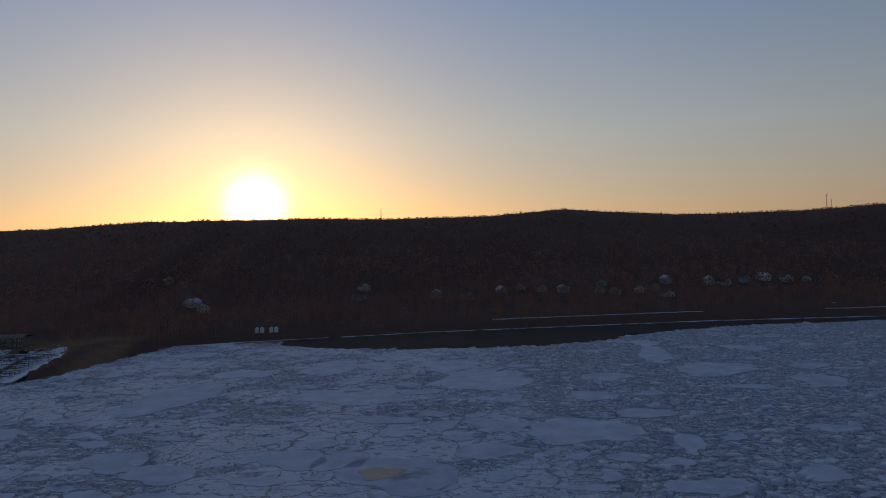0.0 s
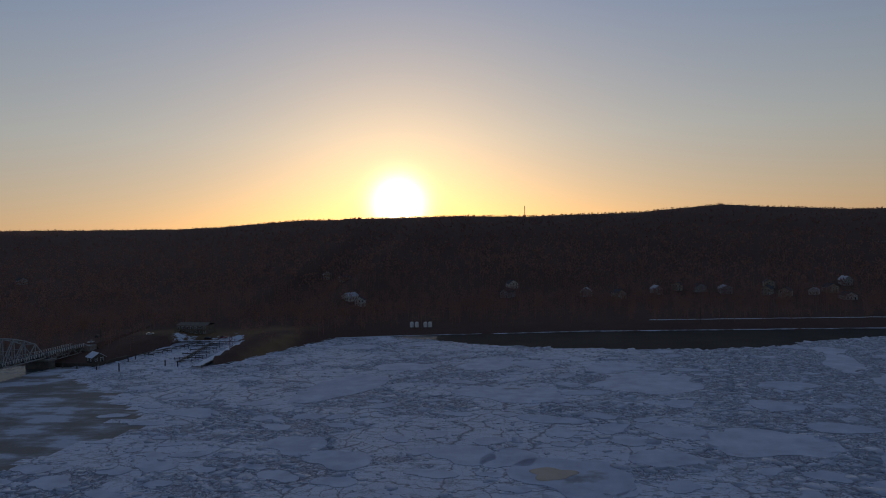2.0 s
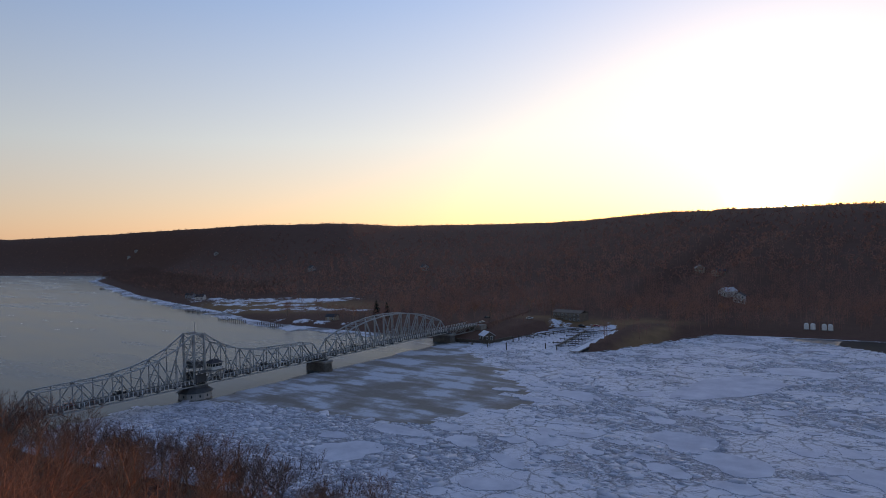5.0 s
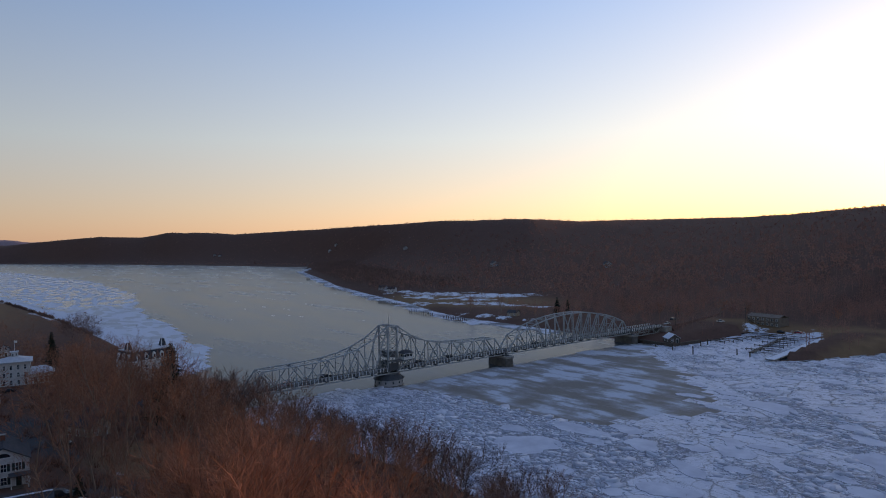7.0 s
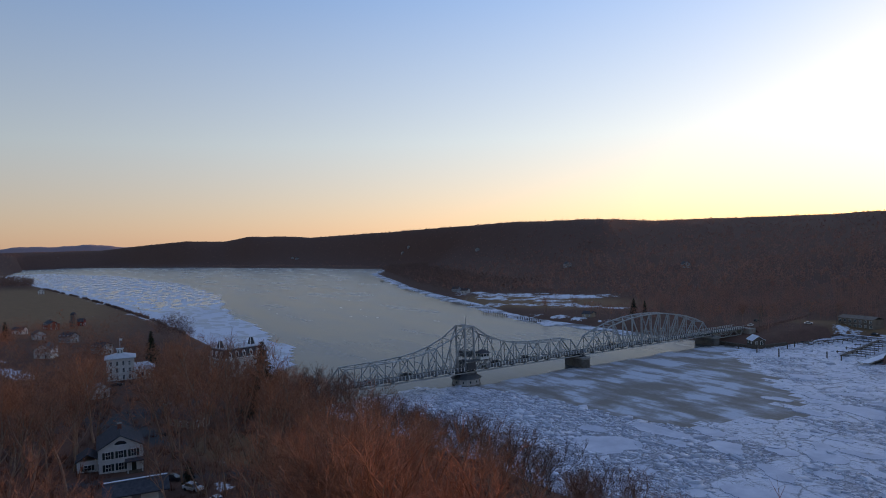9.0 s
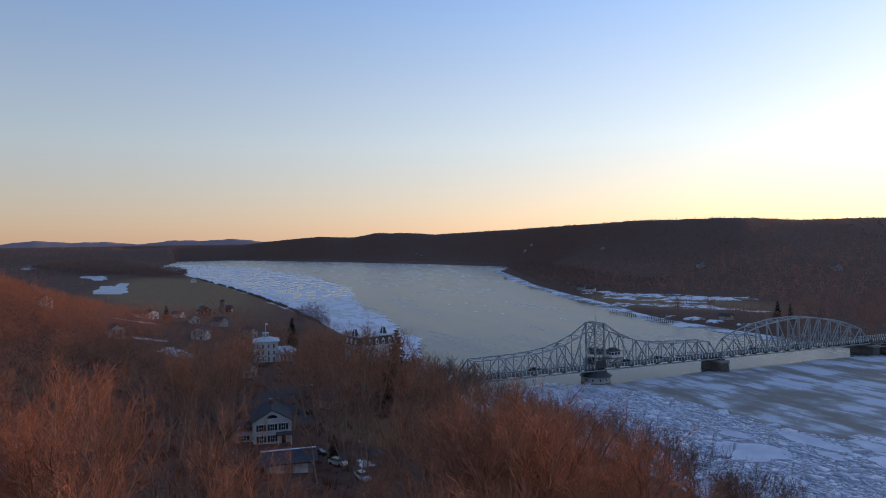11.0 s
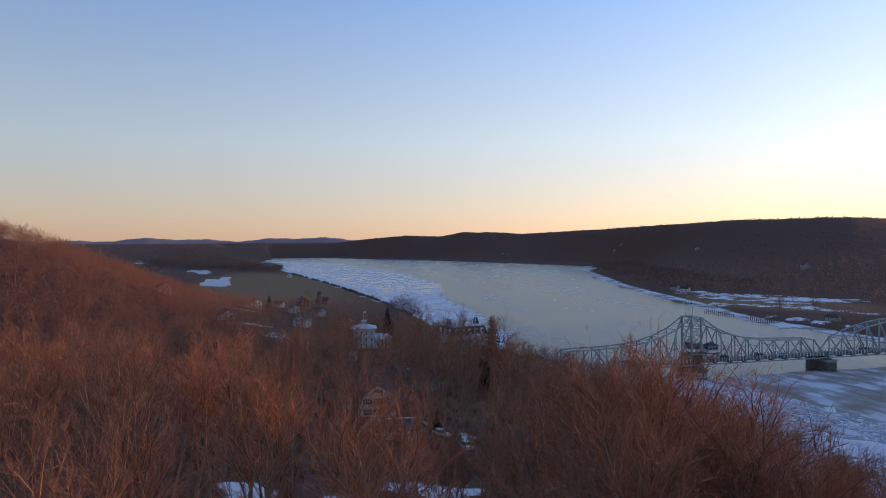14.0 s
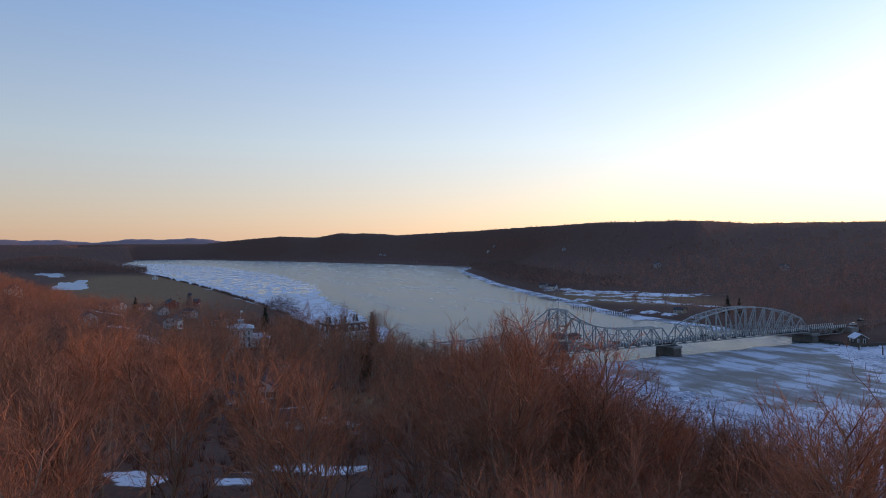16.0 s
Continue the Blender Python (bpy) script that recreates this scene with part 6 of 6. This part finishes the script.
# marina
apt = thing("apartment_house", pose(25, 276, gz(25, 276) - 0.4, 0, 0, -8), "two-storey weathered brown apartment house with balconies behind a marina", "building")
part("wall", Build().box(-11, 11, -5, 5, -1.5, 5.8).done("wall", M["brown_wall"]), apt)
r = Build().gable(-5, 5, -11, 11, 5.8, 7.2)
r.v = [(v[1], v[0], v[2]) for v in r.v]
part("roof", r.done("roof", M["brown_wall"]), apt, "shallow brown roof")
for k in range(2):
    for c in range(7):
        window(apt, -9.6 + 3.2 * c, -5, 1.6 + 2.8 * k, 270, 1.3, 1.4)
for c in range(3):
    bl = part("balcony", Build().box(-9.4 + 7.0 * c, -5.8 + 7.0 * c, -6.3, -5.02, 2.75, 2.95).done("balcony", M["timber"]), apt)
    part("balustrade", Build().box(-9.4 + 7.0 * c, -5.8 + 7.0 * c, -6.3, -6.2, 2.95, 3.85).done("balustrade", M["brown_wall"]), bl)
bh = house(21, 180, -35, 6.5, 8, 2.8, 2.2, wall="timber", roof="snow", label="timber boathouse with a snow-white roof at a quay", rows=1, cols=2, side=2, chimney=False, name="boathouse", category="boathouse", z=1.6)
tank_b = Build().tube([(1.3, -0.5), (1.3, 2.6), (1.15, 3.2), (0.7, 3.6), (0.1, 3.75)], 18).done("tank", M["trim"])
for x in (166.5, 169.8, 175.5, 178.6):
    t = thing("storage_tank", pose(x, 291.5, gz(x, 291.5)), "upright white storage tank with a domed top", "tank", "storage tanks")
    part("shell", tank_b, t)
    part("base_ring", shared("ring", lambda: Build().tube([(1.5, -0.6), (1.5, 0.25)], 18).done("base_ring", M["concrete"])), t)


def dock(x0, y0, x1, y1, w, label, mat="timber", z=1.0, snow=True):
    a, b = Vector((x0, y0, z)), Vector((x1, y1, z))
    t = thing("dock", pose(0, 0, 0), label, "dock", "marina docks")
    part("deck", Build().beam(a, b, w, 0.3).done("deck", M[mat]), t)
    if snow:
        part("snow_cover", Build().beam(a + Vector((0, 0, 0.21)), b + Vector((0, 0, 0.21)), w * 0.8, 0.12).done("snow_cover", M["snow"]), t, "thin crust of snow")
    n = max(2, int((b - a).length / 6))
    pm = shared("dockpost", lambda: Build().tube([(0.15, -1.5), (0.13, 1.7)], 8).done("dock_post", M["timber"]))
    for i in range(n + 1):
        p = a.lerp(b, i / n)
        part("dock_post", pm, t).matrix_basis = pose(p.x + 0.55 * w, p.y, 0)


dock(68.5, 252, 78.5, 171, 5.0, "long snow-covered breakwater jetty of a marina", "concrete", 1.2)
dock(50, 246, 62, 184, 1.8, "timber marina dock standing in ice", snow=False)
for i in range(9):
    f = (i + 0.3) / 9
    x, y = 50 + 12 * f, 246 - 62 * f
    dock(x + 1, y, x + 8.5, y + 1.2, 0.9, "short timber finger dock standing in ice", snow=i % 2 == 0)
    if i % 2:
        dock(x - 1, y, x - 6, y - 1, 0.9, "short timber finger dock standing in ice", snow=False)
dock(26, 206, 40, 250, 1.8, "timber marina dock along a quay", snow=False)
for i in range(7):
    f = (i + 0.5) / 7
    dock(27 + 14 * f, 206 + 44 * f, 34 + 13 * f, 203 + 44 * f, 0.9, "short timber finger dock beside a quay", snow=i % 2 == 1)
dock(24, 254, 64, 253, 2.2, "snow-covered dock at the head of a marina")
pile = Build().tube([(0.32, -2), (0.28, 3.2), (0.12, 3.4)], 10).done("pile_shaft", M["timber"])
for x, y, h in [(14.6, 171.6, 1), (28, 167.5, 1), (42, 164.3, 1.3), (58.6, 177.3, 1), (31, 189.6, 1), (30.7, 196.7, 1), (5, 174, 0.9), (66, 176, 0.9)]:
    t = thing("mooring_post", Matrix.LocRotScale((x, y, 0), None, (1, 1, h)), "dark timber mooring post frozen in the river", "post", "mooring posts")
    part("shaft", pile, t)
quay = thing("quay_wall", pose(0, 0, 0), "low dark timber quay wall along river ice", "quay", kind="structure")
part("face", Build().beam((-12, 179.2, 0.8), (21, 177.4, 0.8), 1.2, 2.0).beam((21, 177.4, 0.8), (24, 200, 0.8), 1.2, 2.0).done("face", M["timber"]), quay)
# rows of old piles along the far shore
for x0, y0, x1, y1, n in [(-342, 210, -300, 206, 10), (-243, 181, -205, 176, 13), (-183, 174, -154, 170, 12), (-560, 272, -520, 262, 6), (-800, 352, -770, 342, 6)]:
    t = thing("old_jetty", pose(0, 0, 0), "ruined jetty of weathered timber posts standing in shore ice", "jetty", "old jetties")
    for i in range(n):
        f = i / (n - 1)
        for k in range(2):
            part("post", pile, t).matrix_basis = Matrix.LocRotScale((x0 + (x1 - x0) * f + k * 0.6, y0 + (y1 - y0) * f + 3.2 * k, -0.6), None, (1, 1, 0.75 + 0.3 * ((i * 7 + k * 3) % 5) / 5))
for x, y in [(-14, 236), (-30, 262), (-2, 216), (18, 262), (352, 300), (430, 300)]:
    t = thing("utility_pole", pose(x, y, gz(x, y)), "grey timber utility pole with a crossarm", "pole", "utility poles")
    part("shaft", shared("upole", lambda: Build().tube([(0.16, -1), (0.11, 10)], 8).done("shaft", M["timber"])), t)
    part("crossarm", shared("uarm", lambda: Build().box(-1.2, 1.2, -0.07, 0.07, 9.1, 9.25).done("crossarm", M["timber"])), t)
# masts on the ridge
for x, y, h in [(249, 1056, 20), (1010, 930, 26), (1040, 960, 18)]:
    t = thing("radio_mast", pose(x, y, gz(x, y)), "slender steel lattice mast on the wooded ridge", "mast", "masts")
    for sx, sy in ((-0.8, -0.5), (0.8, -0.5), (0, 0.9)):
        part("leg", Build().beam((sx, sy, 0), (sx * 0.3, sy * 0.3, h), 0.3).done("leg", M["steel"]), t)
    for k in range(6):
        part("brace", Build().beam((-0.7, -0.4, h * k / 6), (0.7, -0.4, h * (k + 1) / 6), 0.15).done("brace", M["steel"]), t)
for x, y, tn, k in [(84, -126, 60, "dark"), (96, -124, 30, "white"), (110, -122, 10, "white"), (30, -118, 70, "dark"), (-20, -112, 60, "white"), (40, 262, 5, "dark"), (50, 263, 5, "red"), (5, 255, 40, "white")]:
    car(x, y, gz(x, y) + 0.02, tn, cars[k], k + "-painted car parked on a village driveway")
